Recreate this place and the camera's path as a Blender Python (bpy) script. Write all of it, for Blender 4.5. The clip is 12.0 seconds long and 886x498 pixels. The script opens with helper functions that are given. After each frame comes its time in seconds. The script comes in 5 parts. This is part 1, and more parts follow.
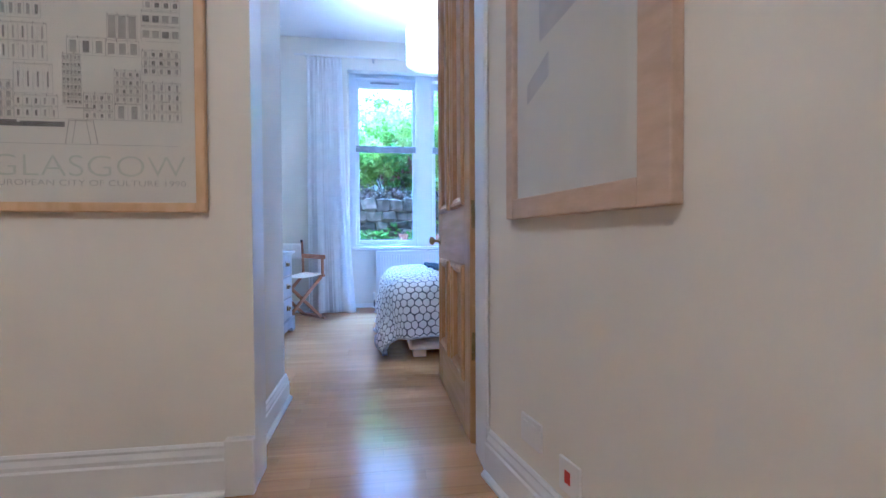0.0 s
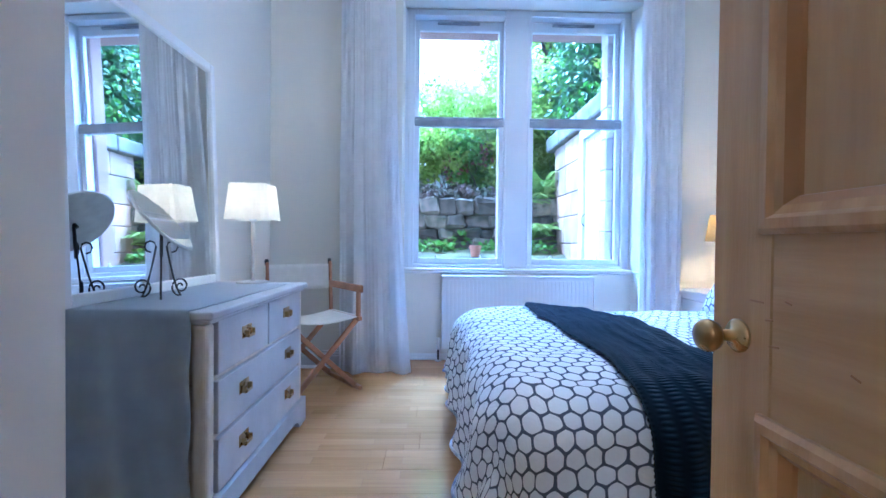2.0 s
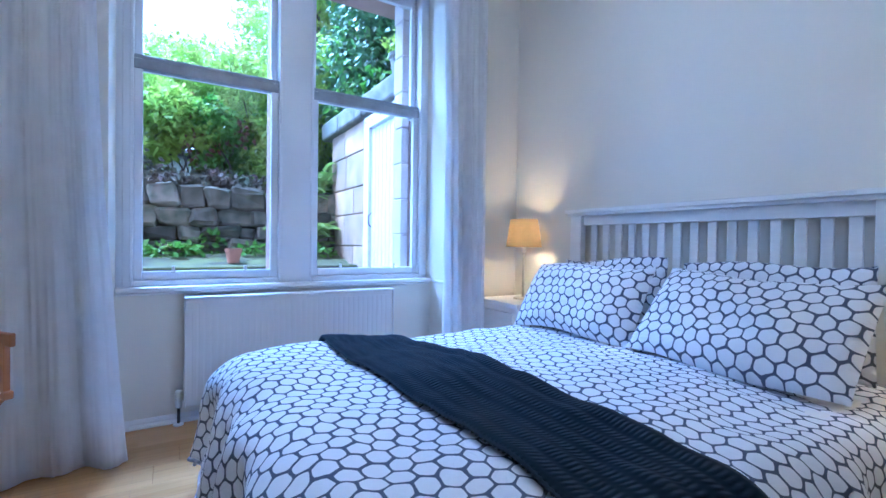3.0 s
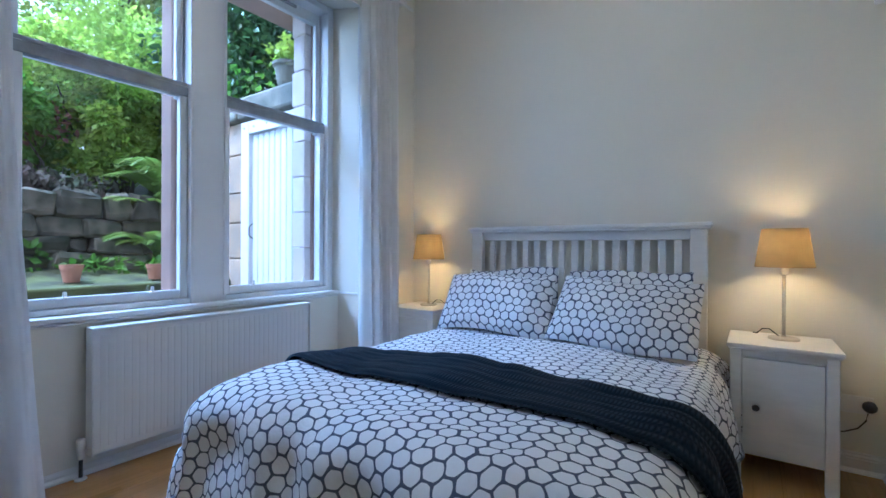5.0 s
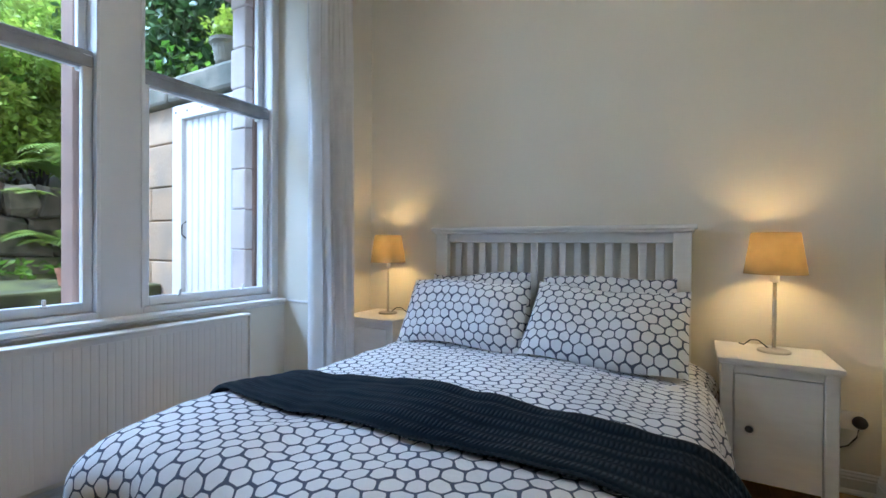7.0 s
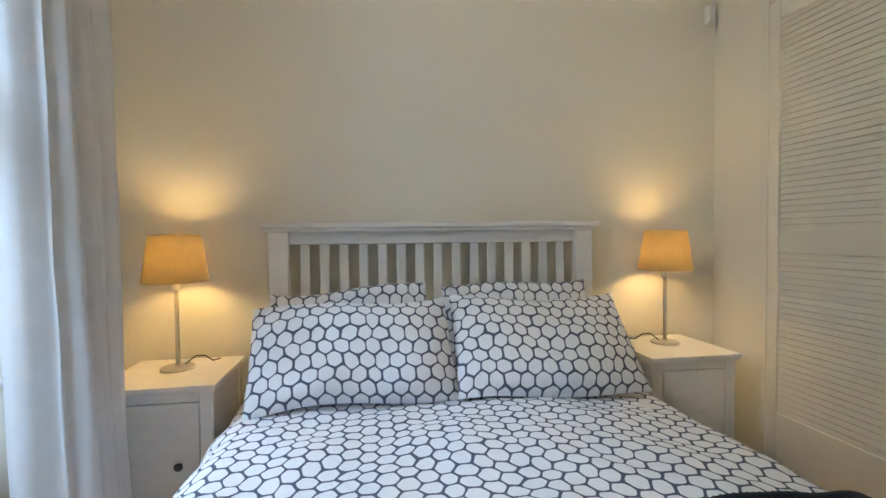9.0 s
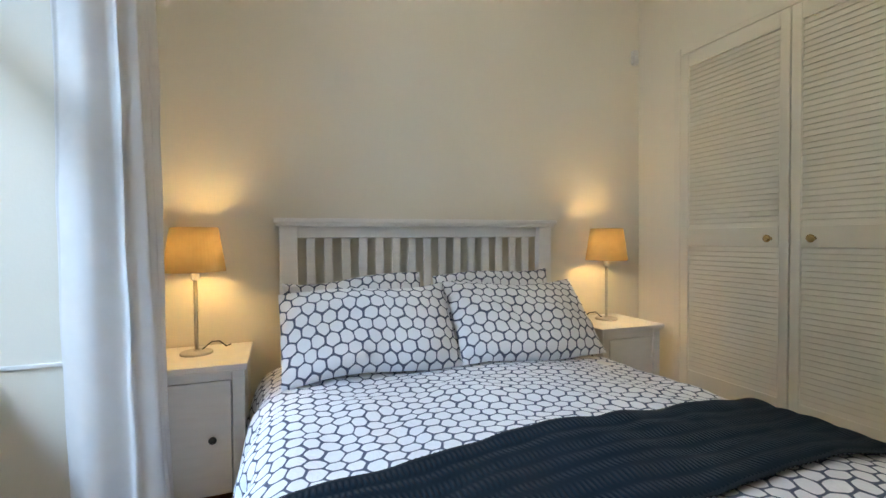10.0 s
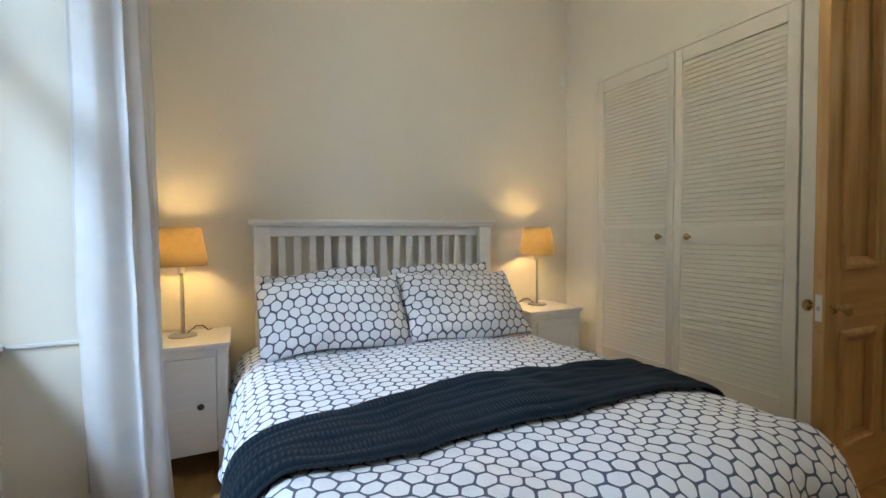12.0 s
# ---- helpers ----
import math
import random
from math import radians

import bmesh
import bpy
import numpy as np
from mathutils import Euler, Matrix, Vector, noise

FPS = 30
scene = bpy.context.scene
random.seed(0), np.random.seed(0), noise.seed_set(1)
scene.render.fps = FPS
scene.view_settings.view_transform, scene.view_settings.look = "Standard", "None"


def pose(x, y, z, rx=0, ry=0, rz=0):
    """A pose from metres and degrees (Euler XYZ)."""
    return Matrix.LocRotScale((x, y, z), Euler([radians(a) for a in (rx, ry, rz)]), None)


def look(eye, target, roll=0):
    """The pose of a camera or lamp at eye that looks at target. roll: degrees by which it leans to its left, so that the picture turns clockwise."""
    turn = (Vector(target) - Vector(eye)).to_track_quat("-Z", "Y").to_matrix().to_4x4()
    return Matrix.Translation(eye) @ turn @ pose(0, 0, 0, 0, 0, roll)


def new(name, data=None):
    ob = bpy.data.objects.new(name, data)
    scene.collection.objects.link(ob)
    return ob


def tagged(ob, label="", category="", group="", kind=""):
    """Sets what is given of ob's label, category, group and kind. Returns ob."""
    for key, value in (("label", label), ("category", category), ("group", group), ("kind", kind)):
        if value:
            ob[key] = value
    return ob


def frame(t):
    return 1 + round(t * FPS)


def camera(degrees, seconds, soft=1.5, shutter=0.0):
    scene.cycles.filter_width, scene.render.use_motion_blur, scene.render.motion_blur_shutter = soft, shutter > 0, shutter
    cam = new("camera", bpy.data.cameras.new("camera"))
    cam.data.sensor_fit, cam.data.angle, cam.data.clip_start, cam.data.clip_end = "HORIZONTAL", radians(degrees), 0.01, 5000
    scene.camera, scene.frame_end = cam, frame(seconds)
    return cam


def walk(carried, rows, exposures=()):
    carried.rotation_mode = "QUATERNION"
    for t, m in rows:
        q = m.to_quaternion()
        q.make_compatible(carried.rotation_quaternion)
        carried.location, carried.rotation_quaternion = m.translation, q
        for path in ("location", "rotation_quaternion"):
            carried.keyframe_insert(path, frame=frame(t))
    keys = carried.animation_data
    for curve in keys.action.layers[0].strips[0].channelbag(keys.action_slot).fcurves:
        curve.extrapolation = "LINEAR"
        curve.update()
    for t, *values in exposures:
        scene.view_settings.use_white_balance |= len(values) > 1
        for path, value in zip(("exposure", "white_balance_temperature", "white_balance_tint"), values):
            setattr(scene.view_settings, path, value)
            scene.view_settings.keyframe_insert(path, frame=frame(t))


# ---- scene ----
cam = camera(89.7, 12.0)
PATH = [
    (0, (0.254, 0.657, 0.883), (0.537, 2.636, 0.841), -0.3),
    (0.5, (0.249, 1.052, 0.931), (0.241, 3.052, 0.891), 0.2),
    (1, (0.214, 1.584, 0.971), (0.174, 3.583, 0.931), 0.6),
    (1.5, (0.182, 2.18, 1.009), (0.132, 4.179, 0.972), 0.5),
    (2, (0.137, 2.707, 1.021), (0.179, 4.706, 0.991), 0.6),
    (2.2, (0.125, 2.873, 1.023), (0.342, 4.861, 0.994), 0.7),
    (2.5, (0.085, 3.138, 1.048), (0.646, 5.058, 1.02), 0.9),
    (3, (0.143, 3.562, 1.072), (1.185, 5.269, 1.044), 0.8),
    (3.2, (0.194, 3.697, 1.085), (1.38, 5.306, 1.057), 0.7),
    (3.5, (0.149, 3.878, 1.107), (1.557, 5.299, 1.089), 0.7),
    (3.7, (0.037, 3.942, 1.121), (1.578, 5.216, 1.1), 0.7),
    (5.3, (-0.692, 3.835, 1.152), (0.955, 4.97, 1.143), 0.4),
    (5.5, (-0.731, 3.839, 1.167), (0.918, 4.971, 1.153), 0.5),
    (6, (-0.724, 3.824, 1.162), (0.921, 4.962, 1.153), 0.5),
    (6.5, (-0.565, 3.906, 1.163), (1.093, 5.025, 1.154), 0.4),
    (7, (-0.332, 4.044, 1.176), (1.409, 5.029, 1.16), 0.4),
    (7.5, (-0.053, 4.195, 1.191), (1.795, 4.959, 1.176), 0.4),
    (7.7, (0.037, 4.319, 1.196), (1.935, 4.949, 1.176), 0.4),
    (9.3, (0.268, 5.385, 1.235), (2.204, 4.887, 1.19), -0.4),
    (9.5, (0.23, 5.515, 1.205), (2.138, 4.918, 1.174), -0.2),
    (10, (0.035, 5.645, 1.188), (1.912, 4.957, 1.144), -0.4),
    (10.5, (-0.188, 5.695, 1.197), (1.687, 5.001, 1.13), -0.6),
    (11, (-0.334, 5.743, 1.19), (1.528, 5.016, 1.127), -0.5),
    (11.5, (-0.394, 5.755, 1.224), (1.441, 4.965, 1.142), -0.5),
    (12, (-0.394, 5.742, 1.209), (1.419, 4.9, 1.14), -0.4),
]
EXPO = [(0, 1.76, 3580, 16), (0.5, 1.88, 3610, 17), (1.0, 1.82, 3640, 16), (1.7, 1.56, 3730, 14), (2.5, 1.05, 3940, 19), (3.0, 0.78, 3960, 17), (3.5, 0.64, 4060, 15), (5.5, 0.25, 4580, 11), (6.5, 0.25, 4850, 11), (7.5, 0.28, 5400, 7), (9.5, 0.44, 5830, 8), (12, 0.46, 5820, 8)]
walk(cam, [(t, look(eye, target, roll)) for t, eye, target, roll in PATH], EXPO)

# ---- light ----
world = bpy.data.worlds.new("world")
scene.world = world
world.use_nodes = True
wn = world.node_tree
sky = wn.nodes.new("ShaderNodeTexSky")
sky.sky_type = 'NISHITA'
sky.sun_disc = False
sky.sun_elevation = radians(65)
sky.sun_rotation = radians(272)
wn.links.new(sky.outputs[0], wn.nodes["Background"].inputs[0])
wn.nodes["Background"].inputs[1].default_value = 0.15


def lamp(name, kind, m, energy, color, **more):
    data = bpy.data.lights.new(name, kind)
    data.energy, data.color = energy, color
    if "size" in more:
        data.shape, data.size, data.size_y = 'RECTANGLE', more["size"][0], more["size"][1]
    if "radius" in more:
        data.shadow_soft_size = more["radius"]
    if "angle" in more:
        data.angle = radians(more["angle"])
    ob = new(name, data)
    ob.matrix_world = m
    return ob


lamp("sun", 'SUN', look((-3.2, 0.15, 6.9), (0, 0, 0)), 3.2, (1, 0.95, 0.87), angle=4)
# unseen area lamps added outside: stand in for sky light, brighten bed and east wall
lamp("window_sky_fill", 'AREA', look((0.2, 10.3, 6.3), (0.9, 4.9, 1.1)), 950, (0.62, 0.79, 1.0), size=(4.0, 1.5))
lamp("window_sky_fill", 'AREA', look((-2.1, 9.6, 3.4), (2.1, 4.9, 1.1)), 165, (0.72, 0.85, 1.0), size=(2.8, 2.2))
WARM = (1.0, 0.58, 0.19)
lamp("hall_bulb", 'POINT', pose(-0.6, -0.1, 2.95), 21, (1.0, 0.65, 0.30), radius=0.12)
lamp("pendant_bulb", 'POINT', pose(0.73, 4.62, 2.60), 63, (1.0, 0.83, 0.58), radius=0.05)
lamp("dresser_lamp_bulb", 'POINT', pose(-0.852, 5.165, 1.235), 2.0, (1.0, 0.77, 0.46), radius=0.03)
lamp("bedside_bulb", 'POINT', pose(2.320, 6.008, 1.150), 5.0, WARM, radius=0.045)
lamp("bedside_bulb", 'POINT', pose(2.320, 3.708, 1.150), 5.0, WARM, radius=0.045)


# ---- materials ----
def nodes_of(name):
    m = bpy.data.materials.new(name)
    m.use_nodes = True
    t = m.node_tree
    return m, t, t.nodes["Principled BSDF"]


def mat(name, a, b=None, rough=0.6, scale=6.0, bump=0.0, bscale=60.0, metal=0.0, detail=6.0, rvar=0.0, stretch=(1, 1, 1), random_tint=0.0, sheen=0.0, spec=0.5, trans=0.0):
    m, t, p = nodes_of(name)
    L = t.links.new
    tc = t.nodes.new("ShaderNodeTexCoord")
    mp = t.nodes.new("ShaderNodeMapping")
    mp.inputs["Scale"].default_value = stretch
    L(tc.outputs["Object"], mp.inputs[0])
    n = t.nodes.new("ShaderNodeTexNoise")
    n.inputs["Scale"].default_value, n.inputs["Detail"].default_value = scale, detail
    L(mp.outputs[0], n.inputs["Vector"])
    b = b or tuple(c * 0.9 for c in a)
    mix = t.nodes.new("ShaderNodeMix")
    mix.data_type = 'RGBA'
    mix.inputs[6].default_value, mix.inputs[7].default_value = (*a, 1), (*b, 1)
    ramp = t.nodes.new("ShaderNodeMapRange")
    ramp.inputs[1].default_value, ramp.inputs[2].default_value = 0.35, 0.65
    L(n.outputs[0], ramp.inputs[0])
    L(ramp.outputs[0], mix.inputs[0])
    col = mix.outputs[2]
    if random_tint:
        oi = t.nodes.new("ShaderNodeObjectInfo")
        hsv = t.nodes.new("ShaderNodeHueSaturation")
        mr = t.nodes.new("ShaderNodeMapRange")
        mr.inputs[3].default_value, mr.inputs[4].default_value = 1 - random_tint, 1 + random_tint
        L(oi.outputs["Random"], mr.inputs[0])
        L(mr.outputs[0], hsv.inputs["Value"])
        L(col, hsv.inputs["Color"])
        col = hsv.outputs[0]
    L(col, p.inputs["Base Color"])
    p.inputs["Metallic"].default_value = metal
    p.inputs["Specular IOR Level"].default_value = spec
    if rvar:
        rr = t.nodes.new("ShaderNodeMapRange")
        rr.inputs[3].default_value, rr.inputs[4].default_value = rough - rvar, rough + rvar
        L(n.outputs[0], rr.inputs[0])
        L(rr.outputs[0], p.inputs["Roughness"])
    else:
        p.inputs["Roughness"].default_value = rough
    if bump:
        n2 = t.nodes.new("ShaderNodeTexNoise")
        n2.inputs["Scale"].default_value, n2.inputs["Detail"].default_value = bscale, 5
        L(mp.outputs[0], n2.inputs["Vector"])
        bp = t.nodes.new("ShaderNodeBump")
        bp.inputs["Strength"].default_value, bp.inputs["Distance"].default_value = bump, 0.01
        L(n2.outputs[0], bp.inputs["Height"])
        L(bp.outputs[0], p.inputs["Normal"])
    if sheen:
        p.inputs["Sheen Weight"].default_value = sheen
    if trans:
        tr = t.nodes.new("ShaderNodeBsdfTranslucent")
        L(col, tr.inputs[0])
        ms = t.nodes.new("ShaderNodeMixShader")
        ms.inputs[0].default_value = trans
        L(p.outputs[0], ms.inputs[1])
        L(tr.outputs[0], ms.inputs[2])
        L(ms.outputs[0], t.nodes["Material Output"].inputs[0])
    return m


WALL = mat("wall_paint", (0.80, 0.765, 0.665), (0.775, 0.74, 0.64), 0.7, 1.3, 0.06, 90)
CEIL = mat("ceiling_paint", (0.83, 0.82, 0.80), (0.80, 0.79, 0.77), 0.8, 1.5, 0.04, 70)
TRIM = mat("white_gloss_paint", (0.80, 0.79, 0.76), (0.76, 0.75, 0.72), 0.35, 3.0, 0.03, 40, rvar=0.06)
CREAM = mat("cream_louvre_paint", (0.78, 0.75, 0.66), (0.74, 0.71, 0.62), 0.45, 4.0, 0.03, 50, rvar=0.06)
UPVC = mat("window_paint", (0.80, 0.81, 0.82), (0.77, 0.78, 0.79), 0.35, 4.0, 0.02, 40)
RAIL_DARK = mat("grey_sash_edge", (0.36, 0.37, 0.39), (0.26, 0.27, 0.29), 0.5, 9.0, 0.1, 60)
FURN = mat("white_stained_pine", (0.86, 0.845, 0.81), (0.82, 0.805, 0.77), 0.45, 7.0, 0.06, 30, stretch=(1, 1, 6), rvar=0.08)
CHALK = mat("greyish_chalk_paint", (0.54, 0.525, 0.52), (0.46, 0.45, 0.45), 0.6, 5.0, 0.12, 40, rvar=0.1)
CHALK_WOOD = mat("worn_cream_wood", (0.66, 0.60, 0.52), (0.56, 0.49, 0.41), 0.6, 6.0, 0.15, 40, stretch=(4, 4, 1))
PINE_BEAD = mat("amber_pine_bead", (0.46, 0.25, 0.085), (0.34, 0.17, 0.05), 0.4, 3.0, 0.08, 25)
PINE = mat("stripped_pine", (0.56, 0.345, 0.135), (0.46, 0.270, 0.092), 0.45, 3.0, 0.10, 25, stretch=(9, 9, 0.7), detail=9, rvar=0.1)
PINE_MOULD = mat("honey_pine_moulding", (0.54, 0.33, 0.125), (0.42, 0.235, 0.08), 0.42, 4.0, 0.10, 25, stretch=(6, 6, 0.9), detail=8, rvar=0.1)
PINE_H = mat("stripped_pine_across", (0.56, 0.345, 0.135), (0.46, 0.270, 0.092), 0.45, 3.0, 0.10, 25, stretch=(0.7, 9, 9), detail=9, rvar=0.1)
FRAME_OAK = mat("pale_oak_frame", (0.70, 0.50, 0.25), (0.62, 0.42, 0.19), 0.45, 5.0, 0.08, 60, stretch=(6, 2, 2))
FRAME_PALE = mat("limed_wood_frame", (0.62, 0.47, 0.32), (0.54, 0.40, 0.26), 0.5, 5.0, 0.08, 60, stretch=(2, 6, 6))
TEAK = mat("oiled_beech", (0.42, 0.20, 0.085), (0.30, 0.13, 0.05), 0.4, 8.0, 0.08, 40)
CANVAS = mat("off_white_canvas", (0.78, 0.74, 0.66), (0.73, 0.69, 0.61), 0.85, 20.0, 0.25, 500)
CURTAIN = mat("white_linen_curtain", (0.86, 0.85, 0.84), (0.82, 0.81, 0.80), 0.9, 12.0, 0.15, 420, trans=0.42)
SHEET = mat("white_cotton", (0.80, 0.79, 0.78), (0.75, 0.74, 0.73), 0.9, 9.0, 0.15, 300)
BRASS = mat("aged_brass", (0.52, 0.38, 0.17), (0.36, 0.25, 0.10), 0.28, 14.0, 0.08, 60, metal=1.0, rvar=0.12)
STEEL = mat("brushed_steel", (0.62, 0.60, 0.56), (0.54, 0.52, 0.49), 0.35, 20.0, 0.0, 60, metal=1.0, rvar=0.08)
IRON = mat("black_iron", (0.03, 0.03, 0.03), (0.05, 0.045, 0.04), 0.5, 20.0, 0.1, 80)
PLASTIC = mat("white_plastic", (0.80, 0.79, 0.76), (0.78, 0.77, 0.74), 0.35, 5.0)
BLACK = mat("black_rubber", (0.02, 0.02, 0.02), (0.03, 0.03, 0.03), 0.5, 10.0)
RUNNER = mat("blue_grey_runner", (0.29, 0.325, 0.37), (0.25, 0.285, 0.33), 0.9, 12.0, 0.3, 350, sheen=0.5)
TERRA = mat("terracotta", (0.50, 0.24, 0.145), (0.40, 0.19, 0.12), 0.8, 14.0, 0.2, 60)
MOSS = mat("mossy_earth", (0.115, 0.125, 0.038), (0.045, 0.042, 0.024), 0.95, 5.0, 0.6, 30)
EARTH = mat("dark_earth", (0.055, 0.045, 0.03), (0.04, 0.055, 0.02), 0.95, 3.0, 0.8, 12)
STONE = mat("weathered_garden_stone", (0.21, 0.175, 0.125), (0.055, 0.060, 0.032), 0.9, 7.0, 1.0, 24, random_tint=0.6)
ASHLAR = mat("buff_sandstone", (0.54, 0.38, 0.24), (0.34, 0.27, 0.20), 0.9, 4.0, 0.6, 22, random_tint=0.3)
COPING = mat("grey_coping_stone", (0.25, 0.235, 0.19), (0.12, 0.125, 0.095), 0.9, 5.0, 0.6, 20)
QUOIN = mat("pale_pink_sandstone", (0.70, 0.61, 0.56), (0.60, 0.51, 0.46), 0.9, 5.0, 0.4, 26, random_tint=0.08)
RED_STONE = mat("red_sandstone", (0.44, 0.29, 0.22), (0.36, 0.24, 0.19), 0.9, 6.0, 0.4, 30)
BARK = mat("bark", (0.10, 0.075, 0.05), (0.06, 0.045, 0.03), 0.95, 12.0, 0.8, 30)
LEAF = mat("leaf_green", (0.20, 0.36, 0.04), (0.11, 0.24, 0.025), 0.5, 3.0, trans=0.45)
LEAF_LIGHT = mat("leaf_spring_green", (0.43, 0.53, 0.065), (0.27, 0.40, 0.04), 0.5, 3.0, trans=0.5)
LEAF_DARK = mat("ivy_green", (0.085, 0.155, 0.040), (0.045, 0.095, 0.025), 0.4, 3.0, trans=0.25)
LEAF_RED = mat("copper_leaf", (0.24, 0.10, 0.05), (0.16, 0.07, 0.05), 0.55, 3.0, trans=0.3)
LEAF_PURPLE = mat("purple_heuchera_leaf", (0.115, 0.078, 0.060), (0.06, 0.075, 0.032), 0.9, 4.0, trans=0.2)
FERN = mat("fern_green", (0.36, 0.47, 0.10), (0.25, 0.38, 0.07), 0.6, 4.0, trans=0.4)


def shade_mat(name, color, glow, strength):
    m, t, p = nodes_of(name)
    L = t.links.new
    tc = t.nodes.new("ShaderNodeTexCoord")
    n = t.nodes.new("ShaderNodeTexNoise")
    n.inputs["Scale"].default_value, n.inputs["Detail"].default_value = 26, 6
    L(tc.outputs["Object"], n.inputs["Vector"])
    mix = t.nodes.new("ShaderNodeMix")
    mix.data_type = 'RGBA'
    mix.inputs[6].default_value = (*color, 1)
    mix.inputs[7].default_value = (*[c * 0.8 for c in color], 1)
    L(n.outputs[0], mix.inputs[0])
    L(mix.outputs[2], p.inputs["Base Color"])
    p.inputs["Roughness"].default_value = 0.9
    tr = t.nodes.new("ShaderNodeBsdfTranslucent")
    L(mix.outputs[2], tr.inputs[0])
    ms = t.nodes.new("ShaderNodeMixShader")
    ms.inputs[0].default_value = 0.55
    L(p.outputs[0], ms.inputs[1])
    L(tr.outputs[0], ms.inputs[2])
    p.inputs["Emission Color"].default_value = (*glow, 1)
    p.inputs["Emission Strength"].default_value = strength
    L(ms.outputs[0], t.nodes["Material Output"].inputs[0])
    return m


SHADE_TAN = shade_mat("tan_linen_shade", (0.43, 0.365, 0.22), (1, 0.66, 0.24), 0.015)
SHADE_WHITE = shade_mat("white_fabric_shade", (0.80, 0.75, 0.64), (1, 0.80, 0.50), 0.12)
SHADE_PENDANT = shade_mat("white_drum_shade", (0.85, 0.83, 0.78), (1, 0.93, 0.82), 0.35)


def emitter(name, color, strength):
    m, t, p = nodes_of(name)
    p.inputs["Base Color"].default_value = (0.8, 0.8, 0.8, 1)
    p.inputs["Emission Color"].default_value = (*color, 1)
    p.inputs["Emission Strength"].default_value = strength
    return m




def glass_mat(name, tint=(1, 1, 1), rough=0.0):
    m, t, p = nodes_of(name)
    L = t.links.new
    tr = t.nodes.new("ShaderNodeBsdfTransparent")
    tr.inputs[0].default_value = (*tint, 1)
    gl = t.nodes.new("ShaderNodeBsdfGlossy")
    gl.inputs["Roughness"].default_value = rough
    lw = t.nodes.new("ShaderNodeLayerWeight")
    lw.inputs[0].default_value = 0.5
    pw_ = t.nodes.new("ShaderNodeMath")
    pw_.operation = 'POWER'
    pw_.inputs[1].default_value = 4.0
    L(lw.outputs["Facing"], pw_.inputs[0])
    fr = t.nodes.new("ShaderNodeMath")
    fr.operation = 'MULTIPLY_ADD'
    fr.inputs[1].default_value, fr.inputs[2].default_value = 0.75, 0.035
    L(pw_.outputs[0], fr.inputs[0])
    ms = t.nodes.new("ShaderNodeMixShader")
    L(fr.outputs[0], ms.inputs[0])
    L(tr.outputs[0], ms.inputs[1])
    L(gl.outputs[0], ms.inputs[2])
    L(ms.outputs[0], t.nodes["Material Output"].inputs[0])
    return m


GLASS = glass_mat("window_glass")
PICTURE_GLASS = glass_mat("picture_glass", rough=0.01)
MIRROR, _t, _p = nodes_of("mirror_silver")
_p.inputs["Base Color"].default_value = (0.86, 0.88, 0.88, 1)
_p.inputs["Metallic"].default_value, _p.inputs["Roughness"].default_value = 1.0, 0.015


def floor_mat():
    m, t, p = nodes_of("oak_strip_floor")
    L = t.links.new
    tc = t.nodes.new("ShaderNodeTexCoord")
    geo = t.nodes.new("ShaderNodeNewGeometry")
    oi = t.nodes.new("ShaderNodeObjectInfo")
    br = t.nodes.new("ShaderNodeTexBrick")
    br.offset, br.squash = 0.37, 1.0
    br.inputs["Color1"].default_value = (0.52, 0.305, 0.115, 1)
    br.inputs["Color2"].default_value = (0.43, 0.245, 0.085, 1)
    br.inputs["Mortar"].default_value = (0.34, 0.205, 0.10, 1)
    br.inputs["Scale"].default_value = 1.0
    br.inputs["Mortar Size"].default_value = 0.0006
    br.inputs["Brick Width"].default_value = 0.42
    br.inputs["Row Height"].default_value = 0.065
    L(geo.outputs["Position"], br.inputs["Vector"])
    mp = t.nodes.new("ShaderNodeMapping")
    mp.inputs["Scale"].default_value = (1.2, 22, 22)
    L(tc.outputs["Object"], mp.inputs[0])
    n = t.nodes.new("ShaderNodeTexNoise")
    n.inputs["Scale"].default_value, n.inputs["Detail"].default_value, n.inputs["Distortion"].default_value = 2.2, 9, 0.6
    L(mp.outputs[0], n.inputs["Vector"])
    mix = t.nodes.new("ShaderNodeMix")
    mix.data_type, mix.blend_type = 'RGBA', 'MULTIPLY'
    mix.inputs[0].default_value = 0.55
    ramp = t.nodes.new("ShaderNodeMapRange")
    ramp.inputs[1].default_value, ramp.inputs[2].default_value, ramp.inputs[3].default_value, ramp.inputs[4].default_value = 0.3, 0.7, 0.8, 1.08
    L(n.outputs[0], ramp.inputs[0])
    L(br.outputs[0], mix.inputs[6])
    L(ramp.outputs[0], mix.inputs[7])
    hsv = t.nodes.new("ShaderNodeHueSaturation")
    mr = t.nodes.new("ShaderNodeMapRange")
    mr.inputs[3].default_value, mr.inputs[4].default_value = 0.92, 1.10
    L(oi.outputs["Random"], mr.inputs[0])
    L(mr.outputs[0], hsv.inputs["Value"])
    L(mix.outputs[2], hsv.inputs["Color"])
    L(hsv.outputs[0], p.inputs["Base Color"])
    rr = t.nodes.new("ShaderNodeMapRange")
    rr.inputs[3].default_value, rr.inputs[4].default_value = 0.11, 0.22
    L(n.outputs[0], rr.inputs[0])
    L(rr.outputs[0], p.inputs["Roughness"])
    bp = t.nodes.new("ShaderNodeBump")
    bp.inputs["Strength"].default_value, bp.inputs["Distance"].default_value = 0.06, 0.004
    L(n.outputs[0], bp.inputs["Height"])
    L(bp.outputs[0], p.inputs["Normal"])
    return m


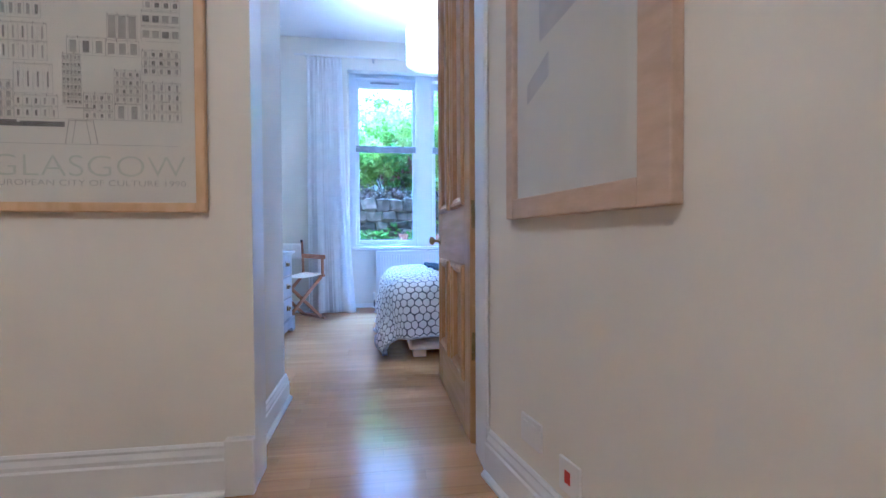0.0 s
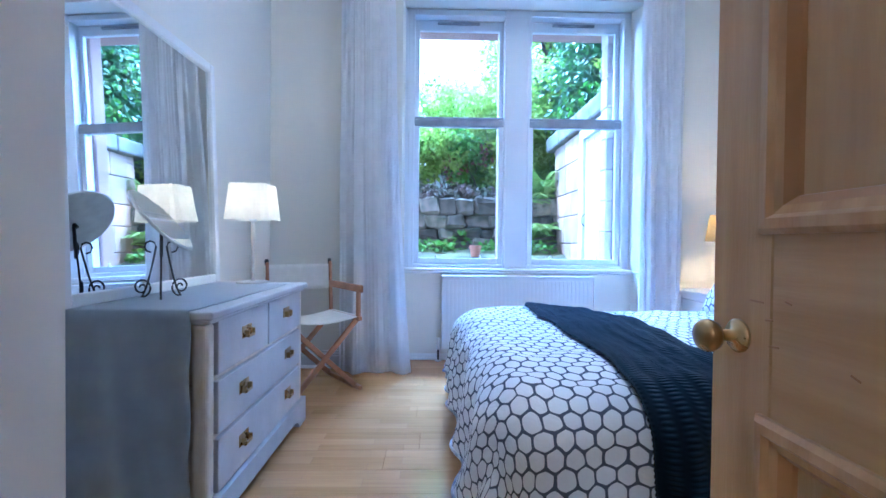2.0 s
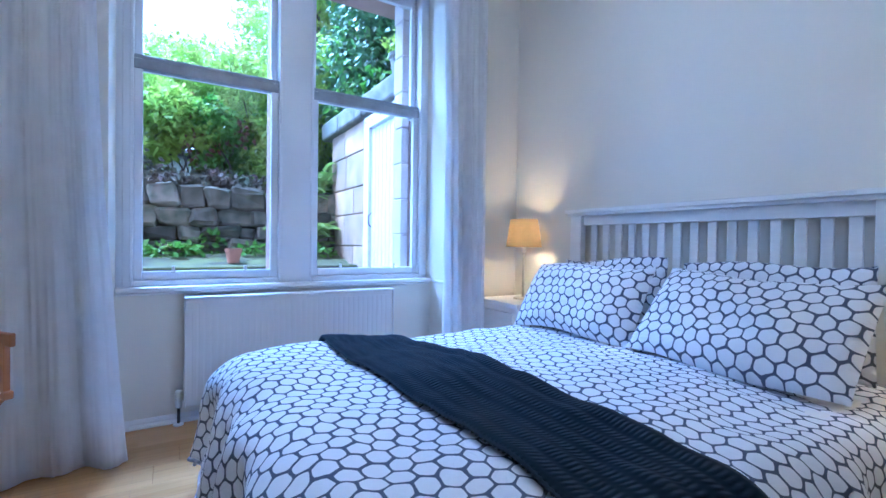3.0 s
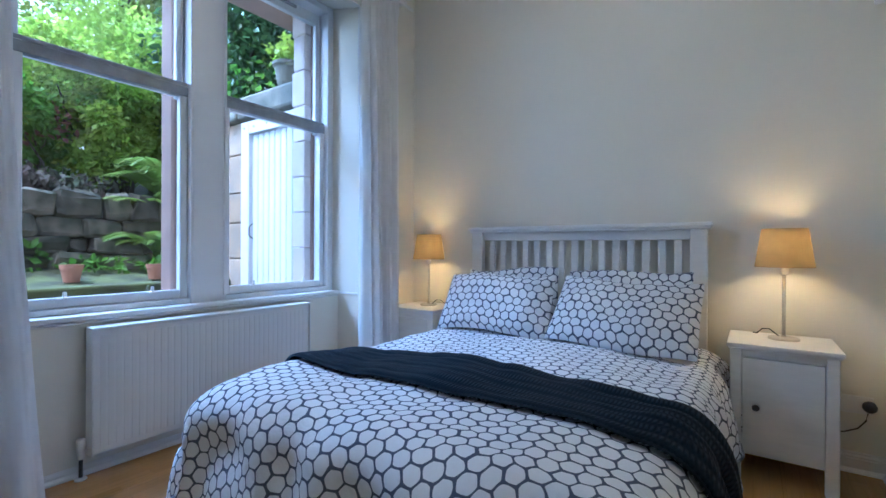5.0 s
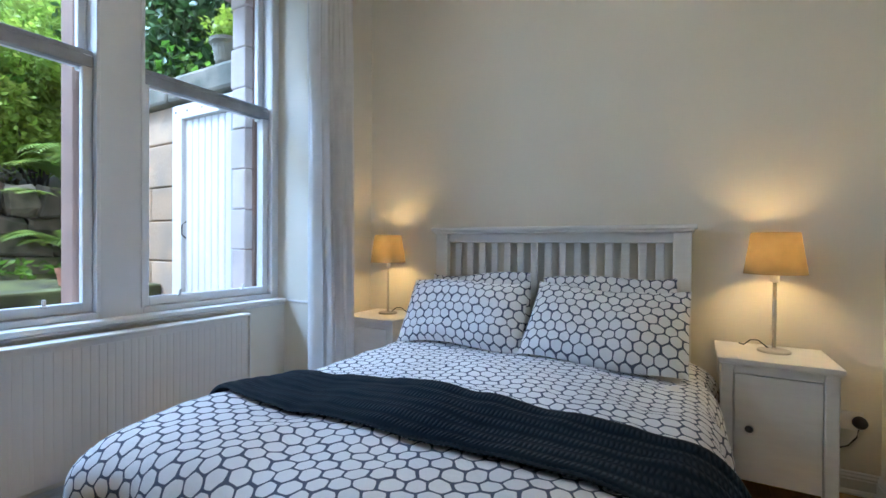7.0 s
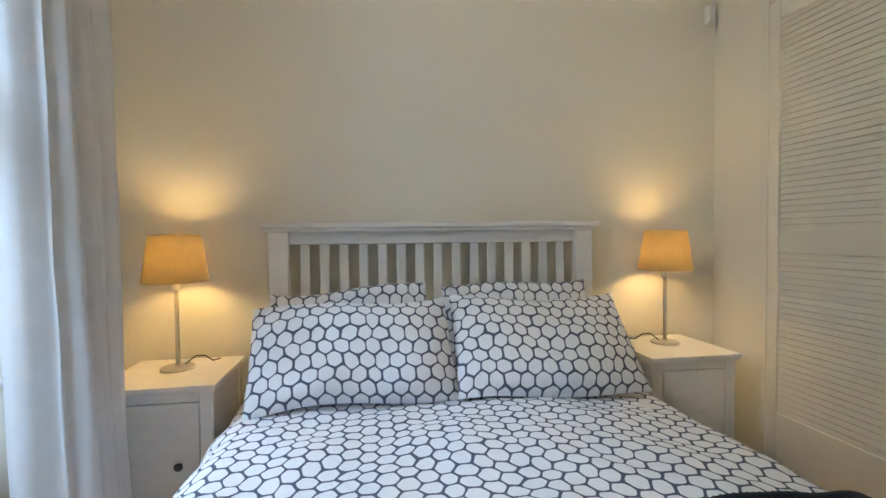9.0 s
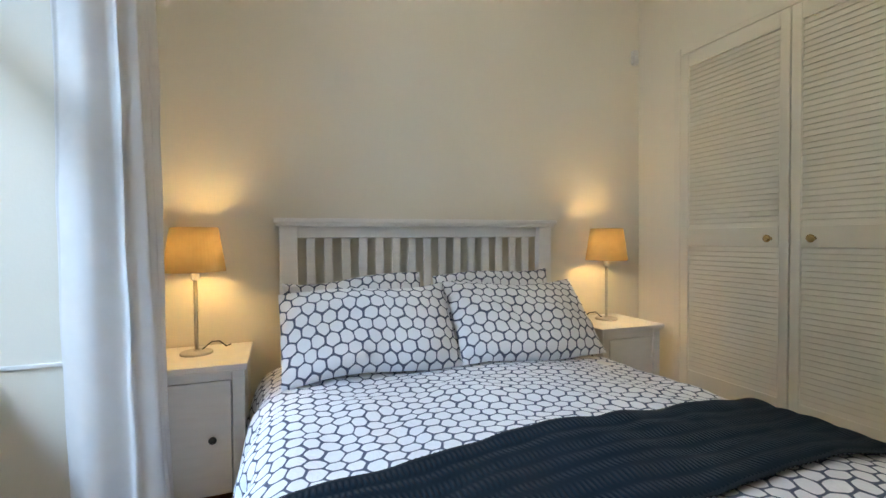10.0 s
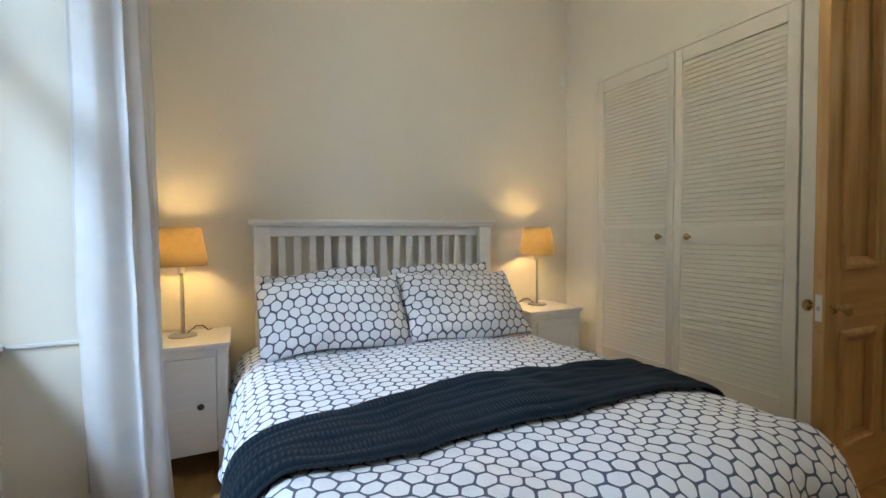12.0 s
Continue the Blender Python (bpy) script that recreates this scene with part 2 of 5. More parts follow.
FLOOR = floor_mat()


def hex_fabric():
    """White rounded hexagons printed on navy cotton, laid out on the cloth's own metre grid."""
    m, t, p = nodes_of("hexagon_print_cotton")
    L = t.links.new

    def vm(op, a, b=None):
        n = t.nodes.new("ShaderNodeVectorMath")
        n.operation = op
        for i, v in enumerate((a, b)):
            if v is None:
                continue
            if isinstance(v, tuple):
                n.inputs[i].default_value = v
            else:
                L(v, n.inputs[i])
        return n

    def mt(op, a, b=None):
        n = t.nodes.new("ShaderNodeMath")
        n.operation = op
        for i, v in enumerate((a, b)):
            if v is None:
                continue
            if isinstance(v, (int, float)):
                n.inputs[i].default_value = v
            else:
                L(v, n.inputs[i])
        return n.outputs[0]

    uv = t.nodes.new("ShaderNodeUVMap")
    uv.uv_map = "cloth"
    nz = t.nodes.new("ShaderNodeTexNoise")
    nz.inputs["Scale"].default_value, nz.inputs["Detail"].default_value = 11, 1
    L(uv.outputs[0], nz.inputs["Vector"])
    warp = vm('SCALE', vm('SUBTRACT', nz.outputs["Color"], (0.5, 0.5, 0.5)).outputs[0])
    warp.inputs["Scale"].default_value = 0.030
    pos = vm('MULTIPLY', vm('ADD', uv.outputs[0], warp.outputs[0]).outputs[0], (1 / PITCH, 1 / PITCH, 0)).outputs[0]
    r, h = (1.0, 1.7320508, 1.0), (0.5, 0.8660254, 0.0)
    inv = (1.0, 1 / 1.7320508, 1.0)
    a = vm('SUBTRACT', vm('MULTIPLY', vm('FRACTION', vm('MULTIPLY', pos, inv).outputs[0]).outputs[0], r).outputs[0], h).outputs[0]
    b = vm('SUBTRACT', vm('MULTIPLY', vm('FRACTION', vm('MULTIPLY', vm('SUBTRACT', pos, h).outputs[0], inv).outputs[0]).outputs[0], r).outputs[0], h).outputs[0]
    la, lb = vm('LENGTH', a).outputs["Value"], vm('LENGTH', b).outputs["Value"]
    near = mt('LESS_THAN', lb, la)
    mix = t.nodes.new("ShaderNodeMix")
    mix.data_type = 'VECTOR'
    L(near, mix.inputs[0])
    L(a, mix.inputs[4])
    L(b, mix.inputs[5])
    g = vm('ABSOLUTE', mix.outputs[1]).outputs[0]
    sep = t.nodes.new("ShaderNodeSeparateXYZ")
    L(g, sep.inputs[0])
    diag = mt('ADD', mt('MULTIPLY', sep.outputs[0], 0.5), mt('MULTIPLY', sep.outputs[1], 0.8660254))
    hexd = mt('MAXIMUM', diag, sep.outputs[0])
    circ = vm('LENGTH', mix.outputs[1]).outputs["Value"]
    d = mt('ADD', mt('MULTIPLY', hexd, 0.60), mt('MULTIPLY', circ, 0.36))
    # the print's lines swell and thin out
    swell = t.nodes.new("ShaderNodeTexNoise")
    swell.inputs["Scale"].default_value, swell.inputs["Detail"].default_value = 17, 2
    L(uv.outputs[0], swell.inputs["Vector"])
    d = mt('ADD', d, mt('MULTIPLY', mt('SUBTRACT', swell.outputs[0], 0.5), 0.11))
    edge = t.nodes.new("ShaderNodeMapRange")
    edge.inputs[1].default_value, edge.inputs[2].default_value = 0.412, 0.436
    L(d, edge.inputs[0])
    fine = t.nodes.new("ShaderNodeTexNoise")
    fine.inputs["Scale"].default_value, fine.inputs["Detail"].default_value = 90, 4
    L(uv.outputs[0], fine.inputs["Vector"])
    white = t.nodes.new("ShaderNodeMix")
    white.data_type = 'RGBA'
    white.inputs[6].default_value, white.inputs[7].default_value = (0.84, 0.85, 0.89, 1), (0.78, 0.79, 0.83, 1)
    L(fine.outputs[0], white.inputs[0])
    c = t.nodes.new("ShaderNodeMix")
    c.data_type = 'RGBA'
    L(edge.outputs[0], c.inputs[0])
    L(white.outputs[2], c.inputs[6])
    c.inputs[7].default_value = (0.098, 0.115, 0.172, 1)
    L(c.outputs[2], p.inputs["Base Color"])
    p.inputs["Roughness"].default_value = 0.9
    p.inputs["Specular IOR Level"].default_value = 0.2
    wr = t.nodes.new("ShaderNodeTexNoise")
    wr.inputs["Scale"].default_value, wr.inputs["Detail"].default_value, wr.inputs["Distortion"].default_value = 9, 5, 1.2
    L(uv.outputs[0], wr.inputs["Vector"])
    bp = t.nodes.new("ShaderNodeBump")
    bp.inputs["Strength"].default_value, bp.inputs["Distance"].default_value = 0.8, 0.016
    L(wr.outputs[0], bp.inputs["Height"])
    L(bp.outputs[0], p.inputs["Normal"])
    return m


PITCH = 0.060
HEX = hex_fabric()


def knit_mat():
    m, t, p = nodes_of("navy_rib_knit")
    L = t.links.new
    uv = t.nodes.new("ShaderNodeUVMap")
    uv.uv_map = "cloth"
    w = t.nodes.new("ShaderNodeTexWave")
    w.bands_direction = 'Y'
    w.inputs["Scale"].default_value, w.inputs["Distortion"].default_value = 22, 1.5
    L(uv.outputs[0], w.inputs["Vector"])
    w2 = t.nodes.new("ShaderNodeTexWave")
    w2.bands_direction = 'X'
    w2.inputs["Scale"].default_value, w2.inputs["Distortion"].default_value = 5, 0.5
    L(uv.outputs[0], w2.inputs["Vector"])
    mul = t.nodes.new("ShaderNodeMath")
    mul.operation = 'MULTIPLY'
    L(w.outputs["Fac"], mul.inputs[0])
    L(w2.outputs["Fac"], mul.inputs[1])
    mix = t.nodes.new("ShaderNodeMix")
    mix.data_type = 'RGBA'
    mix.inputs[6].default_value, mix.inputs[7].default_value = (0.006, 0.013, 0.022, 1), (0.016, 0.028, 0.042, 1)
    L(mul.outputs[0], mix.inputs[0])
    L(mix.outputs[2], p.inputs["Base Color"])
    p.inputs["Roughness"].default_value = 0.95
    p.inputs["Specular IOR Level"].default_value = 0.08
    p.inputs["Sheen Weight"].default_value = 0.05
    bp = t.nodes.new("ShaderNodeBump")
    bp.inputs["Strength"].default_value, bp.inputs["Distance"].default_value = 0.9, 0.006
    L(mul.outputs[0], bp.inputs["Height"])
    L(bp.outputs[0], p.inputs["Normal"])
    return m


KNIT = knit_mat()
KNIT_EDGE = mat("navy_knit_edge", (0.012, 0.022, 0.034), (0.007, 0.014, 0.023), 0.95, 60.0, 0.4, 300)
HEX_EDGE = mat("navy_white_hem", (0.62, 0.63, 0.68), (0.20, 0.22, 0.30), 0.9, 26.0, 0.2, 300)


# ---- building blocks ----
def part(name, bm, material, parent=None, label="", smooth=False, kind=""):
    me = bpy.data.meshes.new(name)
    bm.normal_update()
    if smooth:
        for f in bm.faces:
            f.smooth = True
    bm.to_mesh(me)
    bm.free()
    if material is not None:
        me.materials.append(material)
    ob = new(name, me)
    if parent is not None:
        ob.parent = parent
    if label or kind:
        tagged(ob, label=label, kind=kind)
    return ob


def thing(name, at, label, category, group="", kind=""):
    ob = new(name)
    ob.empty_display_size = 0.05
    ob.location = at
    return tagged(ob, label, category, group, kind)


def box(bm, a, b, bevel=0.0, seg=1):
    vs = bmesh.ops.create_cube(bm, size=1.0)["verts"]
    c = [(p + q) / 2 for p, q in zip(a, b)]
    d = [abs(q - p) for p, q in zip(a, b)]
    for v in vs:
        v.co = Vector((c[0] + v.co.x * d[0], c[1] + v.co.y * d[1], c[2] + v.co.z * d[2]))
    if bevel:
        es = list({e for v in vs for e in v.link_edges})
        bmesh.ops.bevel(bm, geom=es, offset=min(bevel, min(d) * 0.45), segments=seg, affect='EDGES', profile=0.5)
    return bm


def boxes(*rows, bevel=0.0, seg=1):
    bm = bmesh.new()
    for a, b in rows:
        box(bm, a, b, bevel, seg)
    return bm


def tube(bm, pts, radius, n=10, cap=True):
    rings = []
    pts = [Vector(q) for q in pts]
    for i, q in enumerate(pts):
        d = (pts[min(i + 1, len(pts) - 1)] - pts[max(i - 1, 0)]).normalized()
        u = d.orthogonal().normalized() if abs(d.z) > 0.95 else d.cross(Vector((0, 0, 1))).normalized()
        w = d.cross(u)
        r = radius[i] if isinstance(radius, (list, tuple)) else radius
        rings.append([bm.verts.new(q + (u * math.cos(2 * math.pi * k / n) + w * math.sin(2 * math.pi * k / n)) * r) for k in range(n)])
    for r0, r1 in zip(rings, rings[1:]):
        for k in range(n):
            bm.faces.new((r0[k], r0[(k + 1) % n], r1[(k + 1) % n], r1[k]))
    if cap:
        bm.faces.new(rings[0][::-1])
        bm.faces.new(rings[-1])
    bmesh.ops.recalc_face_normals(bm, faces=bm.faces)
    return bm


def lathe(bm, profile, n=28, at=(0, 0, 0), close=True):
    """Turns (radius, z) pairs round the z axis."""
    rings = []
    for r, z in profile:
        rings.append([bm.verts.new((at[0] + r * math.cos(2 * math.pi * k / n), at[1] + r * math.sin(2 * math.pi * k / n), at[2] + z)) for k in range(n)])
    for r0, r1 in zip(rings, rings[1:]):
        for k in range(n):
            bm.faces.new((r0[k], r0[(k + 1) % n], r1[(k + 1) % n], r1[k]))
    if close:
        bm.faces.new(rings[0][::-1])
        bm.faces.new(rings[-1])
    bmesh.ops.recalc_face_normals(bm, faces=bm.faces)
    return bm


def turned(bm, m):
    bmesh.ops.transform(bm, matrix=m, verts=bm.verts)
    return bm


def sheet(nu, nv, fn, uv=None):
    """A grid mesh; fn(i/nu, j/nv) gives the place, uv(...) the cloth's metres."""
    bm = bmesh.new()
    lay = bm.loops.layers.uv.new("cloth") if uv else None
    g = [[bm.verts.new(fn(i / nu, j / nv)) for j in range(nv + 1)] for i in range(nu + 1)]
    for i in range(nu):
        for j in range(nv):
            f = bm.faces.new((g[i][j], g[i + 1][j], g[i + 1][j + 1], g[i][j + 1]))
            if uv:
                for lp, (a, b) in zip(f.loops, ((i, j), (i + 1, j), (i + 1, j + 1), (i, j + 1))):
                    lp[lay].uv = uv(a / nu, b / nv)
    return bm


def solid(name, a, b, material, bevel=0.0):
    return tagged(part(name, boxes((a, b), bevel=bevel), material), kind="structure")


# ---- plan (metres) ----
WX, EX = -1.18, 2.510            # west and east wall faces
NY = 6.32                        # window wall's inner face
CY = 3.268                       # closet front
SY = 3.21                        # wall beside the passage, seen from the room
HY = 2.295                       # hall face of the door wall
PX = -0.272                      # passage's west face
HX = 0.84                        # hall's east wall
H = 3.36                         # ceiling

# ---- structure ----
solid("wall_west", (WX - 0.15, SY, 0), (WX, NY + 0.7, H), WALL)
solid("wall_passage", (-2.6, HY, 0), (PX, SY, H), WALL)
solid("wall_east", (EX, 2.3, 0), (EX + 0.15, NY + 0.7, H), WALL)
solid("wall_north_west_pier", (WX, NY, 0), (-0.125, 7.02, H), WALL)
solid("wall_north_east_pier", (1.872, NY, 0), (EX, 7.02, H), WALL)
solid("wall_under_window", (-0.125, 6.585, 0), (1.872, 6.99, 0.766), WALL)
# wall over the window with its sloping soffit
bm = bmesh.new()
prof = [(NY, H), (NY, 2.99), (6.64, 3.071), (7.02, 3.071), (7.02, H)]
f0 = [bm.verts.new((-0.125, y, z)) for y, z in prof]
f1 = [bm.verts.new((1.872, y, z)) for y, z in prof]
bm.faces.new(f0)
bm.faces.new(f1[::-1])
for k in range(5):
    bm.faces.new((f0[k], f1[k], f1[(k + 1) % 5], f0[(k + 1) % 5]))
bmesh.ops.recalc_face_normals(bm, faces=bm.faces)
tagged(part("wall_over_window", bm, WALL), kind="structure")
# closet front wall round the louvred doors
CL, CM, CR, CT = 2.153, 1.513, 0.837, 2.314
solid("wall_closet_east", (CL + 0.004, CY - 0.12, 0), (EX, CY, H), WALL)
solid("wall_closet_top", (CR, CY - 0.12, CT + 0.004), (CL + 0.004, CY, H), WALL)
solid("wall_closet_west", (0.715, 2.50, 0), (CR - 0.004, CY, H), WALL)
solid("wall_closet_back", (CR - 0.004, 2.502, 0), (EX, 2.60, H), WALL)
# wall on the hinge side and over the door
solid("wall_hinge_side", (0.66, HY, 0), (HX + 0.15, 2.499, H), WALL)
solid("wall_over_door", (PX, HY, 2.52), (0.66, 2.499, H), WALL)
solid("wall_hall_south", (-2.6, -1.75, 0), (2.6, -1.6, H), WALL)
solid("wall_hall_west", (-2.75, -1.75, 0), (-2.6, HY + 0.2, H), WALL)
solid("ceiling", (-2.75, -1.75, H), (EX + 0.15, 7.0, H + 0.12), CEIL)
solid("floor_screed", (-2.75, -1.75, -0.15), (EX + 0.15, 6.6, -0.014), EARTH)


def skirting(name, p0, p1, height=0.14, depth=0.022, material=TRIM):
    """A skirting board with a moulded top and a rounded fillet at the floor; it stands to the left of p0 -> p1."""
    a, b = Vector((*p0, 0)), Vector((*p1, 0))
    d = (b - a).normalized()
    n = Vector((-d.y, d.x, 0))
    prof = [(0, 0), (depth + 0.016, 0), (depth + 0.015, 0.009), (depth + 0.006, 0.019), (depth, 0.021), (depth, height * 0.68), (depth * 0.75, height * 0.72), (depth * 0.8, height * 0.80),
            (depth * 0.45, height * 0.90), (depth * 0.5, height * 0.95), (depth * 0.25, height), (0, height)]
    bm = bmesh.new()
    r0 = [bm.verts.new(a + n * u + Vector((0, 0, z))) for u, z in prof]
    r1 = [bm.verts.new(b + n * u + Vector((0, 0, z))) for u, z in prof]
    k = len(prof)
    bm.faces.new(r0)
    bm.faces.new(r1[::-1])
    for i in range(k):
        bm.faces.new((r0[i], r1[i], r1[(i + 1) % k], r0[(i + 1) % k]))
    bmesh.ops.recalc_face_normals(bm, faces=bm.faces)
    return tagged(part(name, bm, material), kind="structure")


skirting("baseboard_hall_north", (-0.281, HY), (-2.6, HY), 0.18)
skirting("baseboard_passage", (PX, SY + 0.02), (PX, 2.452))
skirting("baseboard_room_south", (PX, SY), (WX, SY)).location.z = 0
skirting("baseboard_west", (WX, NY), (WX, SY + 0.02))
skirting("baseboard_north_west", (-0.125, NY), (WX, NY))
skirting("baseboard_north_east", (EX, NY), (1.872, NY))
skirting("baseboard_window", (1.872, 6.585), (-0.125, 6.585), 0.05, 0.01)
skirting("baseboard_east", (EX, CY), (EX, NY), 0.10)
skirting("baseboard_closet", (CL + 0.06, CY), (EX, CY), 0.10).location.z = 0

# door lining, architraves and plinth blocks
solid("door_jamb_west", (PX, HY, 0), (-0.185, 2.45, 2.52), TRIM, 0.004)
solid("door_jamb_east", (0.645, HY, 0), (0.66, 2.455, 2.52), TRIM)
solid("trim_architrave_west", (-0.275, HY - 0.004, 0.197), (-0.185, HY, 2.62), WALL)
solid("trim_plinth_west", (-0.280, HY - 0.034, 0), (-0.182, HY, 0.197), TRIM, 0.004)
tagged(part("trim_architrave_east", boxes(((0.645, HY - 0.018, 0.185), (0.659, HY, 2.62)), ((0.647, HY - 0.024, 0.185), (0.655, HY - 0.018, 2.62)), bevel=0.004), TRIM), kind="structure")
solid("trim_plinth_east", (0.643, HY - 0.030, 0), (0.660, HY, 0.185), TRIM, 0.004)

# ---- windows ----


def sash_window(name, x0, x1, px0, px1, side):
    """One tall sash window: box frame, fixed upper sash, lower sash nearer the room, trickle vent and glass."""
    w = thing(name, ((x0 + x1) / 2, 6.70, 0.786), "", "", kind="structure")
    w.location = (0, 0, 0)
    y0, y1 = 6.645, 6.80
    ft = 3.066
    part("window_frame", boxes(((x0, y0, 0.796), (px0 - 0.045, y1, ft)), ((px1 + 0.045, y0, 0.796), (x1, y1, ft)), ((px0 - 0.045, y0, 3.011), (px1 + 0.045, y1, ft)),
                               ((px0 - 0.045, y0, 0.796), (px1 + 0.045, y1, 0.828)), bevel=0.004), UPVC, w)
    part("staff_bead", boxes(((px0 - 0.06, y0 - 0.012, 0.828), (px0 - 0.042, y0, 3.026)), ((px1 + 0.042, y0 - 0.012, 0.828), (px1 + 0.06, y0, 3.026)), ((px0 - 0.042, y0 - 0.012, 3.008), (px1 + 0.042, y0, 3.026)), bevel=0.003), UPVC, w)
    s = part("lower_sash", boxes(((px0 - 0.043, 6.675, 0.830), (px0, 6.715, 2.125)), ((px1, 6.675, 0.830), (px1 + 0.043, 6.715, 2.125)), ((px0, 6.675, 0.830), (px1, 6.715, 0.881)), bevel=0.004), UPVC, w)
    part("meeting_rail", boxes(((px0 - 0.043, 6.668, 2.050), (px1 + 0.043, 6.715, 2.107)), ((px0 - 0.043, 6.674, 2.107), (px1 + 0.043, 6.715, 2.133)), bevel=0.004), RAIL_DARK, s, "grey sash meeting rail")
    for fx in (0.22, 0.78):
        xx = px0 + (px1 - px0) * fx
        part("sash_lift", boxes(((xx - 0.012, 6.652, 0.871), (xx + 0.012, 6.676, 0.884)), ((xx - 0.008, 6.655, 0.884), (xx + 0.008, 6.668, 0.911)), bevel=0.003), PLASTIC, s)
    part("pane", boxes(((px0, 6.693, 0.881), (px1, 6.697, 2.050))), GLASS, s).visible_shadow = False
    u = part("upper_sash", boxes(((px0 - 0.043, 6.735, 2.045), (px0 - 0.004, 6.775, 3.010)), ((px1 + 0.004, 6.735, 2.045), (px1 + 0.043, 6.775, 3.010)), ((px0 - 0.004, 6.735, 2.921), (px1 + 0.004, 6.775, 3.010)),
                                 ((px0 - 0.004, 6.735, 2.06), (px1 + 0.004, 6.775, 2.125)), bevel=0.004), UPVC, w)
    part("pane", boxes(((px0 - 0.004, 6.753, 2.125), (px1 + 0.004, 6.757, 2.921))), GLASS, u).visible_shadow = False
    mid = (px0 + px1) / 2 - 0.01
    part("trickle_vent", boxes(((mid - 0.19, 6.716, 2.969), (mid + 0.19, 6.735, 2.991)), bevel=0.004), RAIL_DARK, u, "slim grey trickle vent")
    cord = bmesh.new()
    tube(cord, [(px1 + 0.03 if side > 0 else px0 - 0.03, 6.726, z) for z in (2.15, 2.97)], 0.003, 6)
    part("sash_cord", cord, PLASTIC, w)
    return w


sash_window("window_1", -0.095, 0.752, 0.0, 0.705, 1)
sash_window("window_2", 0.968, 1.835, 1.014, 1.757, 1)
solid("window_mullion", (0.752, 6.640, 0.766), (0.968, 6.83, 3.071), UPVC, 0.006)
solid("window_side_west", (-0.125, 6.655, 0.766), (-0.095, 6.82, 3.071), UPVC)
solid("window_side_east", (1.835, 6.655, 0.766), (1.872, 6.82, 3.071), UPVC)
tagged(part("window_sill", boxes(((-0.123, 6.562, 0.768), (1.870, 6.66, 0.796)), ((-0.123, 6.572, 0.751), (1.870, 6.59, 0.766)), bevel=0.007, seg=2), TRIM), kind="structure")
tagged(part("trim_reveal_rail", boxes(((1.864, NY + 0.01, 0.771), (1.872, 6.562, 0.786)), bevel=0.002), TRIM), kind="structure")
# stone outside: jambs, mullion and sill
for nm, x0, x1 in (("west", -0.5, -0.07), ("mid", 0.728, 0.985), ("east", 1.801, 2.3)):
    solid("wall_stone_jamb_" + nm, (x0, 6.835, 0.5), (x1, 6.985, 3.071), RED_STONE, 0.01)
solid("wall_stone_sill", (-0.5, 6.81, 0.70), (2.3, 7.14, 0.811), RED_STONE, 0.01)
solid("wall_outside", (-4, 7.021, -1.5), (-0.5, 7.25, 5), RED_STONE)
solid("wall_outside_under", (-0.5, 7.021, -1.5), (2.3, 7.05, 0.70), RED_STONE)
solid("wall_outside_over", (-0.5, 7.021, 3.071), (2.6, 7.25, 3.60), RED_STONE)

# ---- things ----
# radiator
rad = thing("radiator", (0.86, 6.52, 0), "white ribbed panel radiator under the window", "radiator")
rad.location = (0, 0, 0)
RX0, RX1, RZ0, RZ1 = 0.214, 1.510, 0.110, 0.732
part("panel", boxes(((RX0, 6.490, RZ0), (RX1, 6.512, RZ1)), bevel=0.006, seg=2), TRIM, rad)
x, rib = RX0 + 0.035, None
while x < RX1 - 0.04:
    if rib is None:
        ob = part("rib", boxes(((0, 6.488, RZ0 + 0.035), (0.024, 6.4915, RZ1 - 0.035)), bevel=0.003, seg=2), TRIM, rad)
        rib = ob.data
    else:
        ob = new("rib", rib)
        ob.parent = rad
    ob.location.x = x
    x += 0.0345
part("top_grille", boxes(((RX0 - 0.004, 6.470, RZ1 - 0.008), (RX1 + 0.004, 6.558, RZ1 + 0.008)), bevel=0.004, seg=2), TRIM, rad)
for xx in (RX0, RX1):
    part("side_panel", boxes(((xx - 0.004, 6.472, RZ0), (xx + 0.004, 6.556, RZ1)), bevel=0.002), TRIM, rad)
part("back_panel", boxes(((RX0, 6.545, RZ0), (RX1, 6.556, RZ1))), TRIM, rad)
for xx in (RX0 + 0.2, RX1 - 0.2):
    part("bracket", boxes(((xx - 0.02, 6.556, RZ0 + 0.1), (xx + 0.02, 6.585, RZ1 - 0.1))), TRIM, rad)
v = bmesh.new()
tube(v, [(RX0 - 0.03, 6.53, 0.0), (RX0 - 0.03, 6.53, 0.13)], 0.0085, 12)
part("pipe", v, IRON, rad, "dark valve pipe")
v = bmesh.new()
lathe(v, [(0.013, 0.10), (0.017, 0.105), (0.017, 0.15), (0.02, 0.155), (0.02, 0.19), (0.014, 0.2)], 16, (RX0 - 0.03, 6.53, 0))
tube(v, [(RX0 - 0.03, 6.53, 0.135), (RX0 + 0.01, 6.53, 0.135)], 0.008, 10)
part("valve", v, PLASTIC, rad)
v = bmesh.new()
lathe(v, [(0.026, 0.0), (0.026, 0.006), (0.012, 0.012)], 18, (RX0 - 0.03, 6.53, 0))
part("floor_collar", v, PLASTIC, rad)


